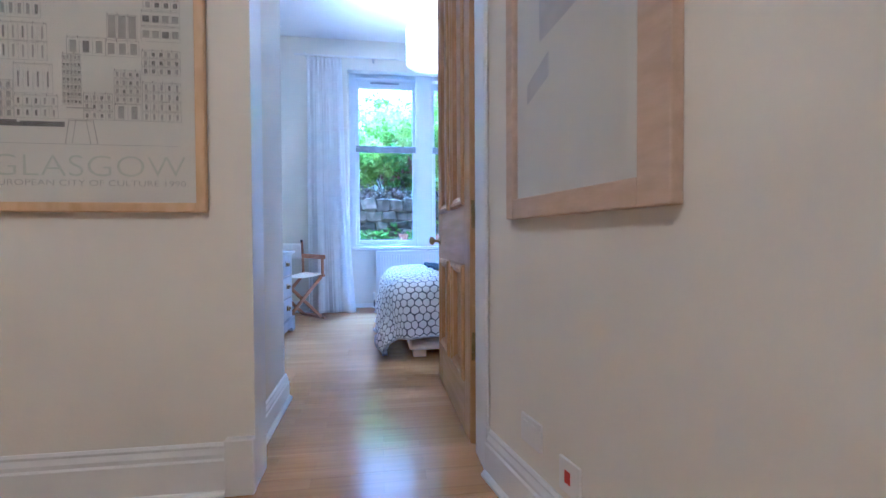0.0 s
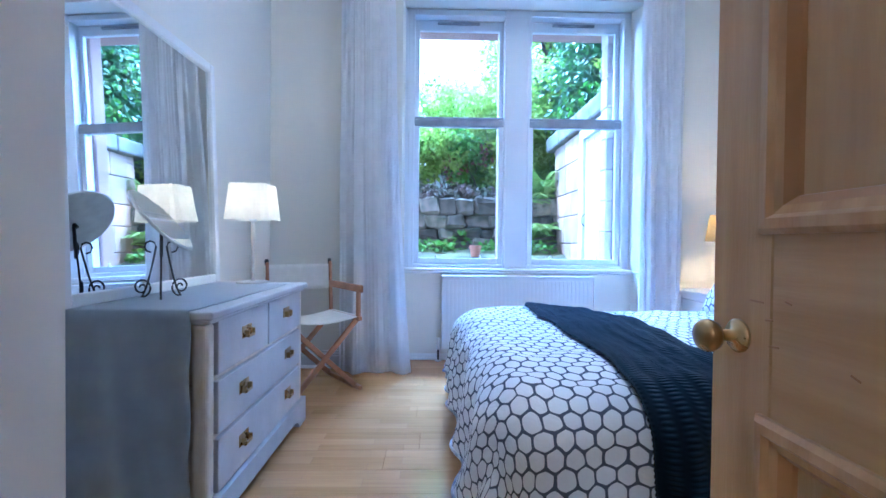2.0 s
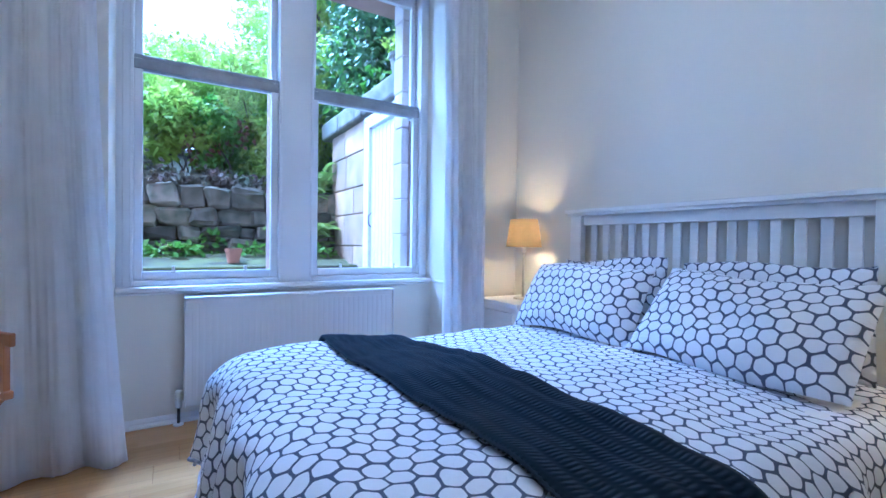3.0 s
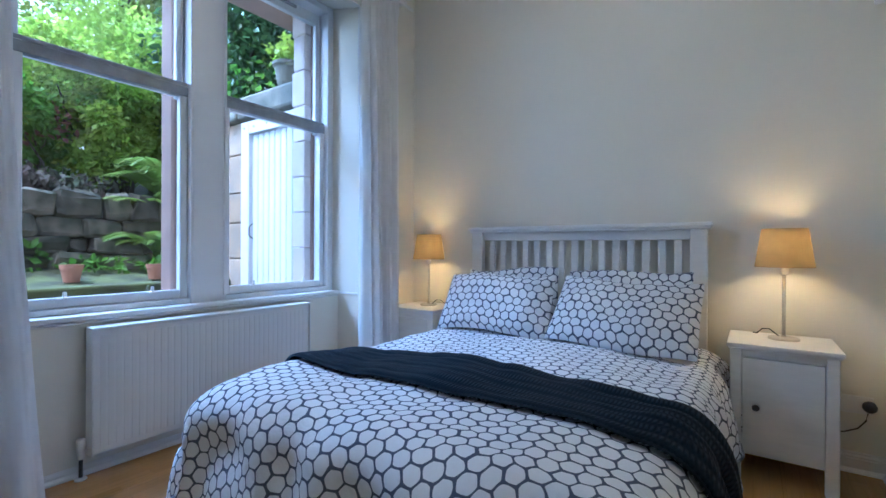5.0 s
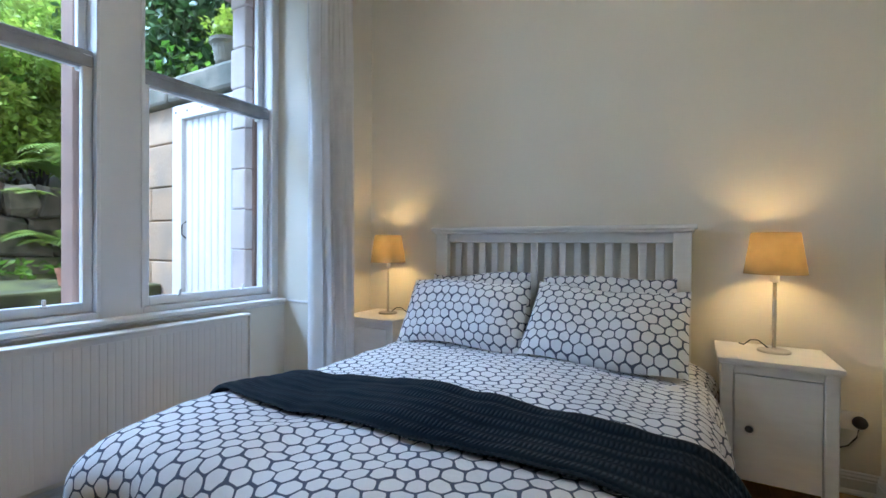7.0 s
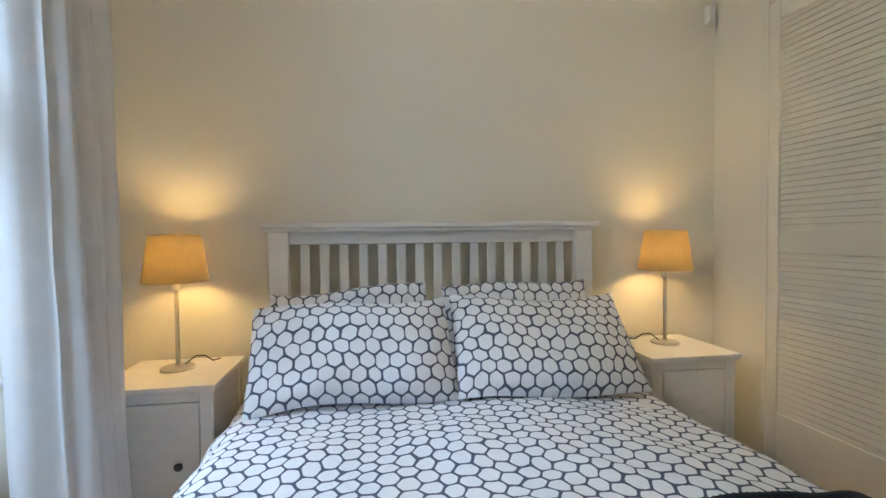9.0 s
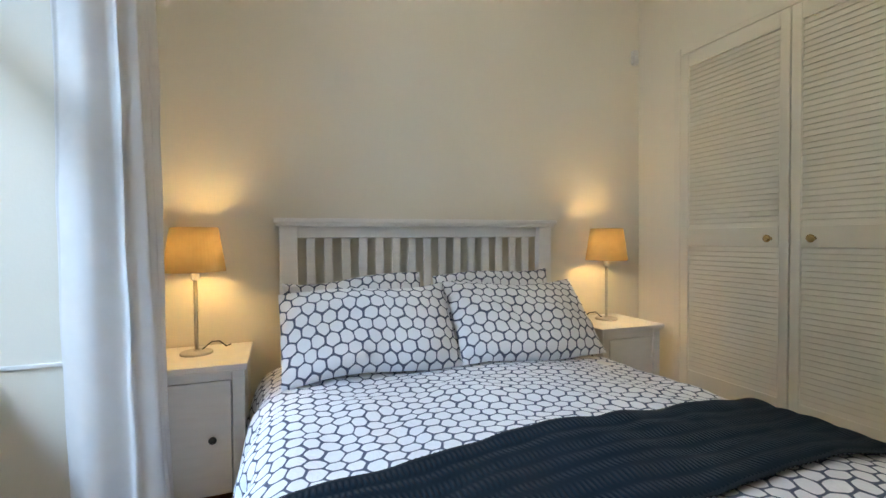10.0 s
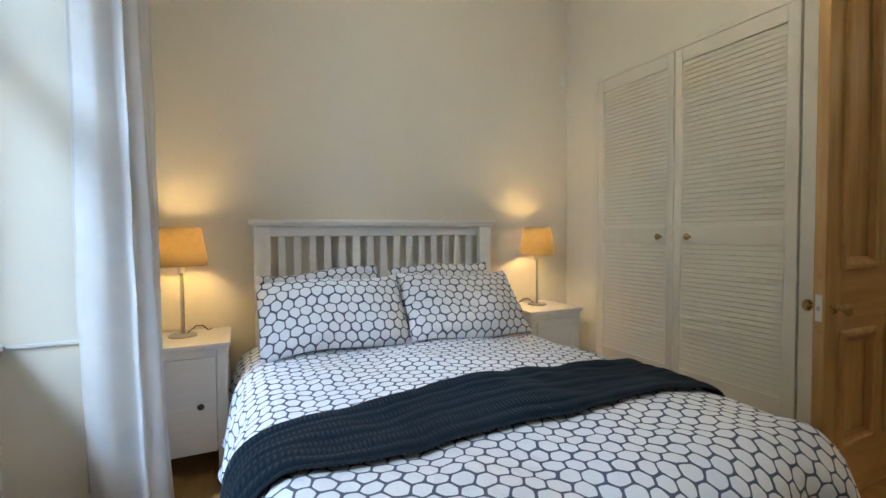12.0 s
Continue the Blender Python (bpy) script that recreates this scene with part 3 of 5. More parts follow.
# bed
bed = thing("bed", (1.4, 4.87, 0), "double bed with a white slatted headboard and hexagon-print bedding", "bed")
bed.location = (0, 0, 0)
BX0, BX1, BY0, BY1, BZ = 0.47, 2.36, 4.07, 5.60, 0.575
HB0, HB1 = 4.033, 5.675
hb = part("headboard", boxes(((2.378, HB0, 1.276), (2.468, HB1, 1.300)), ((2.392, HB0 + 0.012, 1.258), (2.460, HB1 - 0.012, 1.277)), bevel=0.005, seg=2), FURN, bed, "white slatted headboard")
for y in (HB0 + 0.025, HB1 - 0.115):
    part("post", boxes(((2.405, y, 0.0), (2.455, y + 0.09, 1.259)), bevel=0.004), FURN, hb)
part("upper_rail", boxes(((2.432, HB0 + 0.113, 1.198), (2.466, HB1 - 0.113, 1.260)), bevel=0.003), FURN, hb)
part("lower_rail", boxes(((2.432, HB0 + 0.113, 0.62), (2.466, HB1 - 0.113, 0.72)), bevel=0.003), FURN, hb)
span = HB1 - HB0 - 0.226
for k in range(15):
    yc = HB0 + 0.113 + span * (k + 0.75) / 15.5
    part("slat", boxes(((2.450, yc - 0.0225, 0.715), (2.464, yc + 0.0225, 1.202)), bevel=0.003), FURN, hb)
part("base", boxes(((BX0 + 0.0, BY0 - 0.09, 0.05), (BX1 + 0.03, BY1 + 0.03, 0.30)), bevel=0.02, seg=2), SHEET, bed, "white fabric-covered bed base")
part("mattress", boxes(((BX0, BY0 - 0.02, 0.30), (BX1, BY1 + 0.02, 0.56)), bevel=0.05, seg=3), SHEET, bed)
for xx, yy in ((BX0 + 0.03, BY0 - 0.08), (BX0 + 0.03, BY1 - 0.09), (BX1 - 0.1, BY0 - 0.08), (BX1 - 0.1, BY1 - 0.09)):
    part("foot", boxes(((xx, yy, 0), (xx + 0.10, yy + 0.10, 0.055)), bevel=0.004), FRAME_PALE, bed, "pale wooden foot")


EDGE_X, EDGE_N, EDGE_S = 0.43, 5.61, 4.09


def drape(a, b, lift=0.0, seed=0.0):
    """Place of a cloth point that would lie at (a, b) on a flat bed top: past the bed's edges it bends down and hangs."""
    da = max(0.0, EDGE_X - a)
    db = max(0.0, b - EDGE_N, EDGE_S - b)
    sb = 1 if b > 4.9 else -1
    d = (da ** 3 + db ** 3) ** (1 / 3)
    r = 0.15
    if d < r * math.pi / 2:
        out, drop = r * math.sin(d / r), r * (1 - math.cos(d / r))
    else:
        rest = d - r * math.pi / 2
        out, drop = r + rest * 0.17, r + rest * 0.975
    ux, uy = (da / d, db / d) if d > 1e-6 else (0, 0)
    w = noise.noise((a * 2.3 + seed, b * 2.3, 1.7)) * 0.030 + noise.noise((a * 6.1, b * 6.1 + seed, 4.2)) * 0.014 + noise.noise((a * 15, b * 11 + seed, 7.2)) * 0.005
    hang = min(1.0, d / 0.25)
    fold = hang * (0.022 * math.sin((a * (uy > ux) + b * (ux >= uy)) * 17 + noise.noise((a * 3, b * 3, 0)) * 3.0))
    top = BZ + lift + w * (1 - 0.5 * hang) + 0.03 * math.exp(-((b - 4.87) / 0.6) ** 2) - 0.02 * max(0, (1.0 - a)) * 0
    x = a + da - (out + (fold + lift + w * 0.4) * hang) * ux
    y = b - sb * db + sb * (out + (fold + lift + w * 0.4) * hang) * uy
    return Vector((x, y, max(0.03, top - drop)))


A0, A1, B0, B1 = EDGE_X - 0.50, 2.34, EDGE_S - 0.50, EDGE_N + 0.42
duvet = part("duvet", sheet(110, 110, lambda u, v: drape(A0 + (A1 - A0) * u, B0 + (B1 - B0) * v), lambda u, v: (A0 + (A1 - A0) * u, B0 + (B1 - B0) * v)), HEX, None, smooth=True)
tagged(duvet, "plump duvet printed with white hexagons on navy, spread over the bed", "duvet")
md = duvet.modifiers.new("thick", 'SOLIDIFY')
md.thickness, md.offset = 0.03, -1

T0, T1 = 0.74, 1.21
def throw_place(u, v):
    return drape(0.750 + 0.015 * v + (0.422 - 0.070 * v) * u + 0.008 * math.sin(v * 5) + 0.007 * math.sin(v * 23), B0 - 0.08 + (B1 - B0 + 0.16) * v, 0.016 + 0.002 * math.sin(u * 26 * 1.1))


throw = part("throw", sheet(26, 150, throw_place, lambda u, v: (T0 + (T1 - T0) * u, (B1 - B0 + 0.1) * v)), KNIT, None, smooth=True)
tagged(throw, "navy ribbed knit throw folded across the duvet", "throw blanket")
md = throw.modifiers.new("thick", 'SOLIDIFY')
md.thickness, md.offset = 0.014, 1


def edging(name, place, n, r, material, parent, label, bumps=0.0):
    b = bmesh.new()
    tube(b, [place(k / n) for k in range(n + 1)], [r * (1 + bumps * (k % 2)) for k in range(n + 1)], 6)
    return part(name, b, material, parent, label, smooth=True)


edging("hem", lambda f: drape(A0, B0 + (B1 - B0) * f), 110, 0.008, HEX_EDGE, duvet, "stitched navy and white hem")
edging("hem", lambda f: drape(A0 + (A1 - A0) * f, B0), 90, 0.008, HEX_EDGE, duvet, "stitched navy and white hem")
edging("hem", lambda f: drape(A0 + (A1 - A0) * f, B1), 90, 0.008, HEX_EDGE, duvet, "stitched navy and white hem")
for u_ in (0.0, 1.0):
    edging("edging", lambda f: throw_place(u_, f) + Vector((0, 0, 0.006)), 300, 0.005, KNIT_EDGE, throw, "scalloped navy knitted edge", 0.7)


def pillow(m, w=0.80, h=0.50, th=0.17, seed=0.0, label=""):
    """A filled pillowcase standing on its long edge; local x is its width, z its height."""
    def side(sgn):
        def fn(u, v):
            a, b = u * 2 - 1, v * 2 - 1
            full = max(0.0, (1 - abs(a) ** 2.6)) ** 0.6 * max(0.0, (1 - abs(b) ** 2.6)) ** 0.6
            pinch = 1 - 0.015 * (1 - abs(b) ** 2) * abs(a) ** 3
            pinch2 = 1 - 0.07 * (1 - abs(a) ** 2) * abs(b) ** 3
            wr = noise.noise((a * 2.2 + seed, b * 2.2, seed)) * 0.030 * full + noise.noise((a * 5 + seed, b * 5, 3)) * 0.006
            return Vector((a * w / 2 * pinch * (1 - 0.01 * (b + 1)), sgn * (th / 2 * full * (1 + 0.12 * b * -1) + wr), (b * 0.5 * pinch2 + 0.5) * h + 0.015 * math.sin(a * 3 + seed)))
        return fn
    bm = sheet(34, 24, side(1), lambda u, v: (u * w + seed, v * h))
    other = sheet(34, 24, side(-1), lambda u, v: (u * w + seed + 0.3, v * h))
    tmp = bpy.data.meshes.new("tmp")
    other.to_mesh(tmp)
    bm.from_mesh(tmp)
    other.free()
    bpy.data.meshes.remove(tmp)
    bmesh.ops.remove_doubles(bm, verts=bm.verts, dist=0.0008)
    bmesh.ops.recalc_face_normals(bm, faces=bm.faces)
    ob = part("pillow", bm, HEX, None, smooth=True)
    ob.matrix_world = m
    return tagged(ob, label, "pillow", "bed pillows")


pillow(pose(2.29, 5.265, 0.560, 9, 2.5, 90), 0.72, 0.445, 0.11, seed=2.7, label="hexagon-print pillow propped against the headboard behind another")
pillow(pose(2.30, 4.475, 0.568, 9, 2, 90), 0.745, 0.445, 0.11, seed=7.1, label="hexagon-print pillow propped against the headboard behind another")
pillow(pose(1.935, 5.248, 0.592, 32, 2, 91), 0.80, 0.435, 0.20, seed=0.4, label="plump hexagon-print pillow leaning at the front")
pillow(pose(1.900, 4.460, 0.590, 43, -1, 89), 0.80, 0.490, 0.20, seed=5.2, label="plump hexagon-print pillow leaning at the front")


# bedside cabinets
def nightstand(y0, y1, knob_y, hinge_side, label):
    n = thing("nightstand", (0, 0, 0), label, "nightstand", "bedside cabinets")
    x0, x1, top = 2.065, 2.490, 0.674
    part("top", boxes(((x0, y0, top - 0.022), (x1, y1, top)), ((x0 + 0.006, y0 + 0.006, top - 0.032), (x1, y1 - 0.006, top - 0.022)), bevel=0.004, seg=2), FURN, n)
    for xx in (x0 + 0.018, x1 - 0.052):
        for yy in (y0 + 0.014, y1 - 0.064):
            part("leg", boxes(((xx, yy, 0.0), (xx + 0.045, yy + 0.05, top - 0.031)), bevel=0.004), FURN, n)
    for yy in (y0 + 0.022, y1 - 0.04):
        part("side_panel", boxes(((x0 + 0.06, yy, 0.13), (x1 - 0.05, yy + 0.018, top - 0.031))), FURN, n)
    part("back", boxes(((x1 - 0.03, y0 + 0.06, 0.13), (x1 - 0.018, y1 - 0.06, top - 0.031))), FURN, n)
    part("apron", boxes(((x0 + 0.024, y0 + 0.064, top - 0.068), (x0 + 0.042, y1 - 0.064, top - 0.031)), bevel=0.002), FURN, n)
    part("bottom", boxes(((x0 + 0.04, y0 + 0.04, 0.13), (x1 - 0.04, y1 - 0.04, 0.148))), FURN, n)
    d = part("door", boxes(((x0 + 0.022, y0 + 0.068, 0.125), (x0 + 0.040, y1 - 0.068, top - 0.072)), bevel=0.002), FURN, n)
    k = bmesh.new()
    lathe(k, [(0.006, 0), (0.006, 0.012), (0.014, 0.017), (0.016, 0.023), (0.012, 0.029), (0.004, 0.031)], 18)
    turned(k, pose(x0 + 0.022, knob_y, 0.366, 0, -90, 0))
    part("knob", k, IRON, d, "round black knob", smooth=True)
    return n


nightstand(3.498, 3.949, 3.827, -1, "white bedside cabinet with a black-knobbed door beside the bed")
nightstand(5.779, 6.230, 5.916, 1, "white bedside cabinet by the curtain, black-knobbed door")


def table_lamp(at, shade_profile, shade_mat_, stem_z, base_r, label, group, square=False, stem_mat=STEEL, flex=None):
    l = thing("table_lamp", at, label, "table lamp", group)
    b = bmesh.new()
    lathe(b, [(base_r, 0.0), (base_r, 0.007), (base_r - 0.004, 0.011), (0.014, 0.014), (0.01, 0.022)], 36)
    part("base", b, stem_mat, l, smooth=False)
    b = bmesh.new()
    lathe(b, [(0.0085, 0.015), (0.0085, stem_z)], 16)
    part("stem", b, stem_mat, l, smooth=True)
    b = bmesh.new()
    lathe(b, [(0.012, stem_z), (0.018, stem_z + 0.004), (0.018, stem_z + 0.03), (0.015, stem_z + 0.05), (0.010, stem_z + 0.055)], 18)
    part("bulb_holder", b, PLASTIC, l)
    (r0, z0), (r1, z1) = shade_profile
    b = bmesh.new()
    if square:
        n = 40
        def ring(r, z):
            out = []
            for k in range(n):
                a = 2 * math.pi * k / n
                c, s_ = math.cos(a), math.sin(a)
                q = (abs(c) ** 5 + abs(s_) ** 5) ** (-1 / 5)
                out.append(b.verts.new((r * q * c, r * q * s_, z)))
            return out
    else:
        n = 48
        def ring(r, z):
            return [b.verts.new((r * math.cos(2 * math.pi * k / n), r * math.sin(2 * math.pi * k / n), z)) for k in range(n)]
    rings = [ring(r0, z0), ring(r1, z1), ring(r1 - 0.003, z1), ring(r0 - 0.003, z0)]
    for i in range(4):
        p0, p1 = rings[i], rings[(i + 1) % 4]
        for k in range(n):
            b.faces.new((p0[k], p0[(k + 1) % n], p1[(k + 1) % n], p1[k]))
    bmesh.ops.recalc_face_normals(b, faces=b.faces)
    sh = part("shade", b, shade_mat_, l, "glowing fabric shade")
    b = bmesh.new()
    tube(b, [(-(r0 + r1) / 2 * 0.9, 0, stem_z + 0.05), (0, 0, stem_z + 0.052), ((r0 + r1) / 2 * 0.9, 0, stem_z + 0.05)], 0.002, 6)
    part("shade_ring", b, stem_mat, l)
    if flex:
        b = bmesh.new()
        tube(b, flex, 0.003, 8)
        part("flex", b, BLACK, l, "black flex")
    return l


for yy, sgn, lab in ((6.008, -1, "steel bedside lamp with a lit tan linen shade near the curtain"), (3.708, 1, "steel bedside lamp with a lit tan linen shade near the closet")):
    table_lamp((2.320, yy, 0.674), ((0.128, 0.375), (0.098, 0.575)), SHADE_TAN, 0.335, 0.068, lab, "bedside lamps",
               flex=[(0.02, sgn * 0.02, 0.012), (0.03, sgn * 0.06, 0.045), (0.05, sgn * 0.09, 0.04), (0.08, sgn * 0.115, 0.008), (0.13, sgn * 0.13, 0.004)])

# chest of drawers
dr = thing("chest_of_drawers", (0, 0, 0), "grey-white painted chest of drawers with brass cup handles", "chest of drawers")
DX0, DX1, DY0, DY1, DT = WX + 0.015, -0.609, 4.187, 5.24, 0.785
part("body", boxes(((DX0, DY0 + 0.03, 0.10), (DX1 - 0.012, DY1 - 0.03, DT - 0.045)), bevel=0.003), CHALK_WOOD, dr, "worn cream wooden carcase")
part("top", boxes(((DX0, DY0 - 0.02, DT - 0.028), (DX1 + 0.03, DY1 + 0.02, DT)), ((DX0, DY0, DT - 0.046), (DX1 + 0.012, DY1, DT - 0.028)), bevel=0.007, seg=2), CHALK, dr)
for yy in (DY0 + 0.0, DY1 - 0.055):
    part("corner_post", boxes(((DX1 - 0.055, yy, 0.10), (DX1 + 0.002, yy + 0.055, DT - 0.046)), bevel=0.014, seg=3), CHALK_WOOD, dr)
bm = bmesh.new()
pl = [(DY0 - 0.02, 0.0), (DY0 + 0.09, 0.0), (DY0 + 0.12, 0.035), (DY0 + 0.17, 0.05), (DY1 - 0.17, 0.05), (DY1 - 0.12, 0.035), (DY1 - 0.09, 0.0), (DY1 + 0.02, 0.0), (DY1 + 0.02, 0.135), (DY0 - 0.02, 0.135)]
f0 = [bm.verts.new((DX1 - 0.01, y, z)) for y, z in pl]
f1 = [bm.verts.new((DX1 + 0.022, y, z)) for y, z in pl]
bm.faces.new(f0)
bm.faces.new(f1[::-1])
for k in range(len(pl)):
    bm.faces.new((f0[k], f1[k], f1[(k + 1) % len(pl)], f0[(k + 1) % len(pl)]))
bmesh.ops.recalc_face_normals(bm, faces=bm.faces)
part("plinth", bm, CHALK, dr)
for yy in (DY0 - 0.02, DY1):
    part("side_plinth", boxes(((DX0, yy, 0.0), (DX1 - 0.011, yy + 0.02, 0.135)), bevel=0.003), CHALK, dr)
part("drawer_rail", boxes(((DX1 - 0.014, DY0 + 0.056, 0.537), (DX1 - 0.004, DY1 - 0.056, 0.552)), ((DX1 - 0.014, DY0 + 0.056, 0.335), (DX1 - 0.004, DY1 - 0.056, 0.347))), CHALK_WOOD, dr)


def cup_handle(bm_parent, y, z):
    b = boxes(((DX1 + 0.010, y - 0.042, z - 0.022), (DX1 + 0.014, y + 0.042, z + 0.026)), bevel=0.003)
    part("handle", b, BRASS, bm_parent, "square brass drop handle")
    b = boxes(((DX1 + 0.014, y - 0.03, z - 0.018), (DX1 + 0.034, y - 0.022, z + 0.01)), ((DX1 + 0.014, y + 0.022, z - 0.018), (DX1 + 0.034, y + 0.03, z + 0.01)), ((DX1 + 0.026, y - 0.03, z - 0.02), (DX1 + 0.034, y + 0.03, z - 0.01)), bevel=0.002)
    part("bail", b, BRASS, bm_parent)


mid = (DY0 + DY1) / 2
for y0, y1, z0, z1, hs in ((DY0 + 0.062, mid - 0.006, 0.556, 0.748, (0.5,)), (mid + 0.006, DY1 - 0.062, 0.556, 0.748, (0.5,)), (DY0 + 0.062, DY1 - 0.062, 0.35, 0.534, (0.22, 0.78)), (DY0 + 0.062, DY1 - 0.062, 0.145, 0.332, (0.22, 0.78))):
    d = part("drawer", boxes(((DX1 - 0.02, y0, z0), (DX1 + 0.010, y1, z1)), bevel=0.004, seg=2), CHALK, dr)
    for f in hs:
        cup_handle(d, y0 + (y1 - y0) * f, (z0 + z1) / 2 + 0.01)
run = part("table_runner", sheet(40, 30, lambda u, v: Vector((DX0 + 0.06 + (DX1 - DX0 - 0.10) * v + 0.004 * math.sin(u * 30),
                                                              max(DY0 - 0.026 - 0.004 * math.sin(v * 9 + u * 6) ** 2, DY0 - 0.026 + (u - 0.55) * 2.2) if u > 0.55 else DY0 - 0.026 - 0.006 * math.sin(v * 14 + u * 3) ** 2,
                                                              DT + 0.004 if u > 0.55 else DT + 0.004 - (0.55 - u) / 0.55 * 0.68))), RUNNER, None, smooth=True)
tagged(run, "blue-grey cloth runner hanging over the chest's end", "table runner")
md = run.modifiers.new("thick", 'SOLIDIFY')
md.thickness, md.offset = 0.003, 1

# mirror leaning on the chest
mir = thing("mirror", (0, 0, 0), "large white-framed mirror leaning on the wall above the chest", "mirror")
MY0, MY1, MZ0, MZ1 = 4.16, 5.23, 0.788, 1.985
tilt = pose(-1.068, 0, MZ0, 0, -1.8, 0)
fw = 0.045
b = boxes(((-0.03, MY0, 0), (0.012, MY0 + fw, MZ1 - MZ0)), ((-0.03, MY1 - fw, 0), (0.012, MY1, MZ1 - MZ0)), ((-0.03, MY0 + fw, 0), (0.012, MY1 - fw, fw)), ((-0.03, MY0 + fw, MZ1 - MZ0 - fw), (0.012, MY1 - fw, MZ1 - MZ0)), bevel=0.006, seg=2)
part("frame", turned(b, tilt), TRIM, mir)
part("glass", turned(boxes(((-0.02, MY0 + fw, fw), (-0.004, MY1 - fw, MZ1 - MZ0 - fw))), tilt), MIRROR, mir)
part("backing", turned(boxes(((-0.034, MY0 + 0.01, 0.01), (-0.0305, MY1 - 0.01, MZ1 - MZ0 - 0.01))), tilt), CHALK_WOOD, mir)

table_lamp((-0.852, 5.165, DT + 0.002), ((0.124, 0.345), (0.103, 0.536)), SHADE_WHITE, 0.335, 0.085, "slim steel lamp with a lit white square shade", "", square=True)

# small swivel mirror on scrolled iron legs
van = thing("vanity_mirror", (-0.915, 4.45, DT + 0.0075), "small round mirror on scrolled wrought-iron legs", "vanity mirror")


def scroll(turns, r0, r1, n=40):
    return [((r0 + (r1 - r0) * i / n) * math.cos(turns * 2 * math.pi * i / n), (r0 + (r1 - r0) * i / n) * math.sin(turns * 2 * math.pi * i / n)) for i in range(n + 1)]


for k, ang in enumerate((-60, 60, 180)):
    b = bmesh.new()
    pts = [(0.075 + q[0], 0, 0.042 + q[1]) for q in scroll(1.75, 0.006, 0.038)]
    end = pts[-1]
    pts += [(end[0] - 0.055 * (i / 6) ** 0.7, 0, end[2] + (0.20 - end[2]) * (i / 6)) for i in range(1, 7)]
    tip = pts[-1]
    pts += [(tip[0] + 0.022 - 0.022 * math.cos(a * 0.8), 0, tip[2] + 0.022 * math.sin(a * 0.8)) for a in range(1, 7)]
    tube(b, pts, 0.0036, 8)
    turned(b, pose(0, 0, 0, 0, 0, ang))
    part("leg", b, IRON, van)
b = bmesh.new()
tube(b, [(0, 0, 0.16), (0, 0, 0.285)], 0.006, 10)
tube(b, [(-0.012, 0, 0.28), (0.004, 0, 0.298)], 0.008, 8)
part("yoke", b, IRON, van)
b = bmesh.new()
lathe(b, [(0.0, -0.006), (0.142, -0.006), (0.149, -0.004), (0.151, 0.0), (0.149, 0.004), (0.142, 0.006)], 48)
part("rim", turned(b, pose(0, 0, 0.30, 0, 49, 13)), STEEL, van)
b = bmesh.new()
lathe(b, [(0.141, 0.0055), (0.141, 0.0078)], 48)
part("mirror_glass", turned(b, pose(0, 0, 0.30, 0, 49, 13)), MIRROR, van)

# director's chair
ch = thing("folding_chair", (-0.683, 5.786, 0), "folding director's chair with beech frame and off-white canvas", "chair")


def bar(name, p, q, w=0.022, d=0.035, material=TEAK, parent=ch):
    p, q = Vector(p), Vector(q)
    L_ = (q - p).length
    b = boxes(((-w / 2, -d / 2, 0), (w / 2, d / 2, L_)), bevel=0.004)
    turned(b, Matrix.Translation(p) @ (q - p).to_track_quat('Z', 'Y').to_matrix().to_4x4())
    return part(name, b, material, parent)


CW, CD, SH = 0.237, 0.19, 0.49
for yy in (-CD, CD):
    bar("crossed_leg", (-CW, yy, 0.012), (CW, yy + 0.02, SH - 0.01))
    bar("crossed_leg", (CW, yy + 0.024, 0.012), (-CW, yy + 0.044, SH - 0.01))
for xx in (-CW, CW):
    bar("foot_rail", (xx, -CD - 0.04, 0.015), (xx, CD + 0.07, 0.015), 0.03, 0.03)
    bar("seat_rail", (xx, -CD - 0.03, SH), (xx, CD + 0.05, SH), 0.03, 0.03)
    bar("arm_post", (xx, -CD, SH + 0.01), (xx, -CD, SH + 0.195))
    bar("back_post", (xx, CD + 0.02, SH + 0.01), (xx, CD + 0.05, SH + 0.38), 0.022, 0.03)
    bar("armrest", (xx, -CD - 0.05, SH + 0.205), (xx, CD + 0.06, SH + 0.212), 0.02, 0.05)
    cp = bmesh.new()
    lathe(cp, [(0.014, 0), (0.014, 0.03), (0.01, 0.036)], 14, (xx, CD + 0.052, SH + 0.365))
    part("post_cap", cp, IRON, ch, "dark metal post cap")
part("seat", sheet(12, 8, lambda u, v: Vector((-CW - 0.01 + (2 * CW + 0.02) * u, -CD - 0.01 + (2 * CD + 0.03) * v, SH + 0.018 - 0.03 * math.sin(u * math.pi)))), CANVAS, ch, "off-white canvas seat", smooth=True).modifiers.new("thick", 'SOLIDIFY').thickness = 0.003
part("back", sheet(12, 6, lambda u, v: Vector((-CW - 0.014 + (2 * CW + 0.028) * u, CD + 0.035 + 0.03 * math.sin(u * math.pi) + 0.008 * v, SH + 0.175 + 0.185 * v))), CANVAS, ch, "off-white canvas back sling", smooth=True).modifiers.new("thick", 'SOLIDIFY').thickness = 0.003
ch.rotation_euler.z = radians(40)


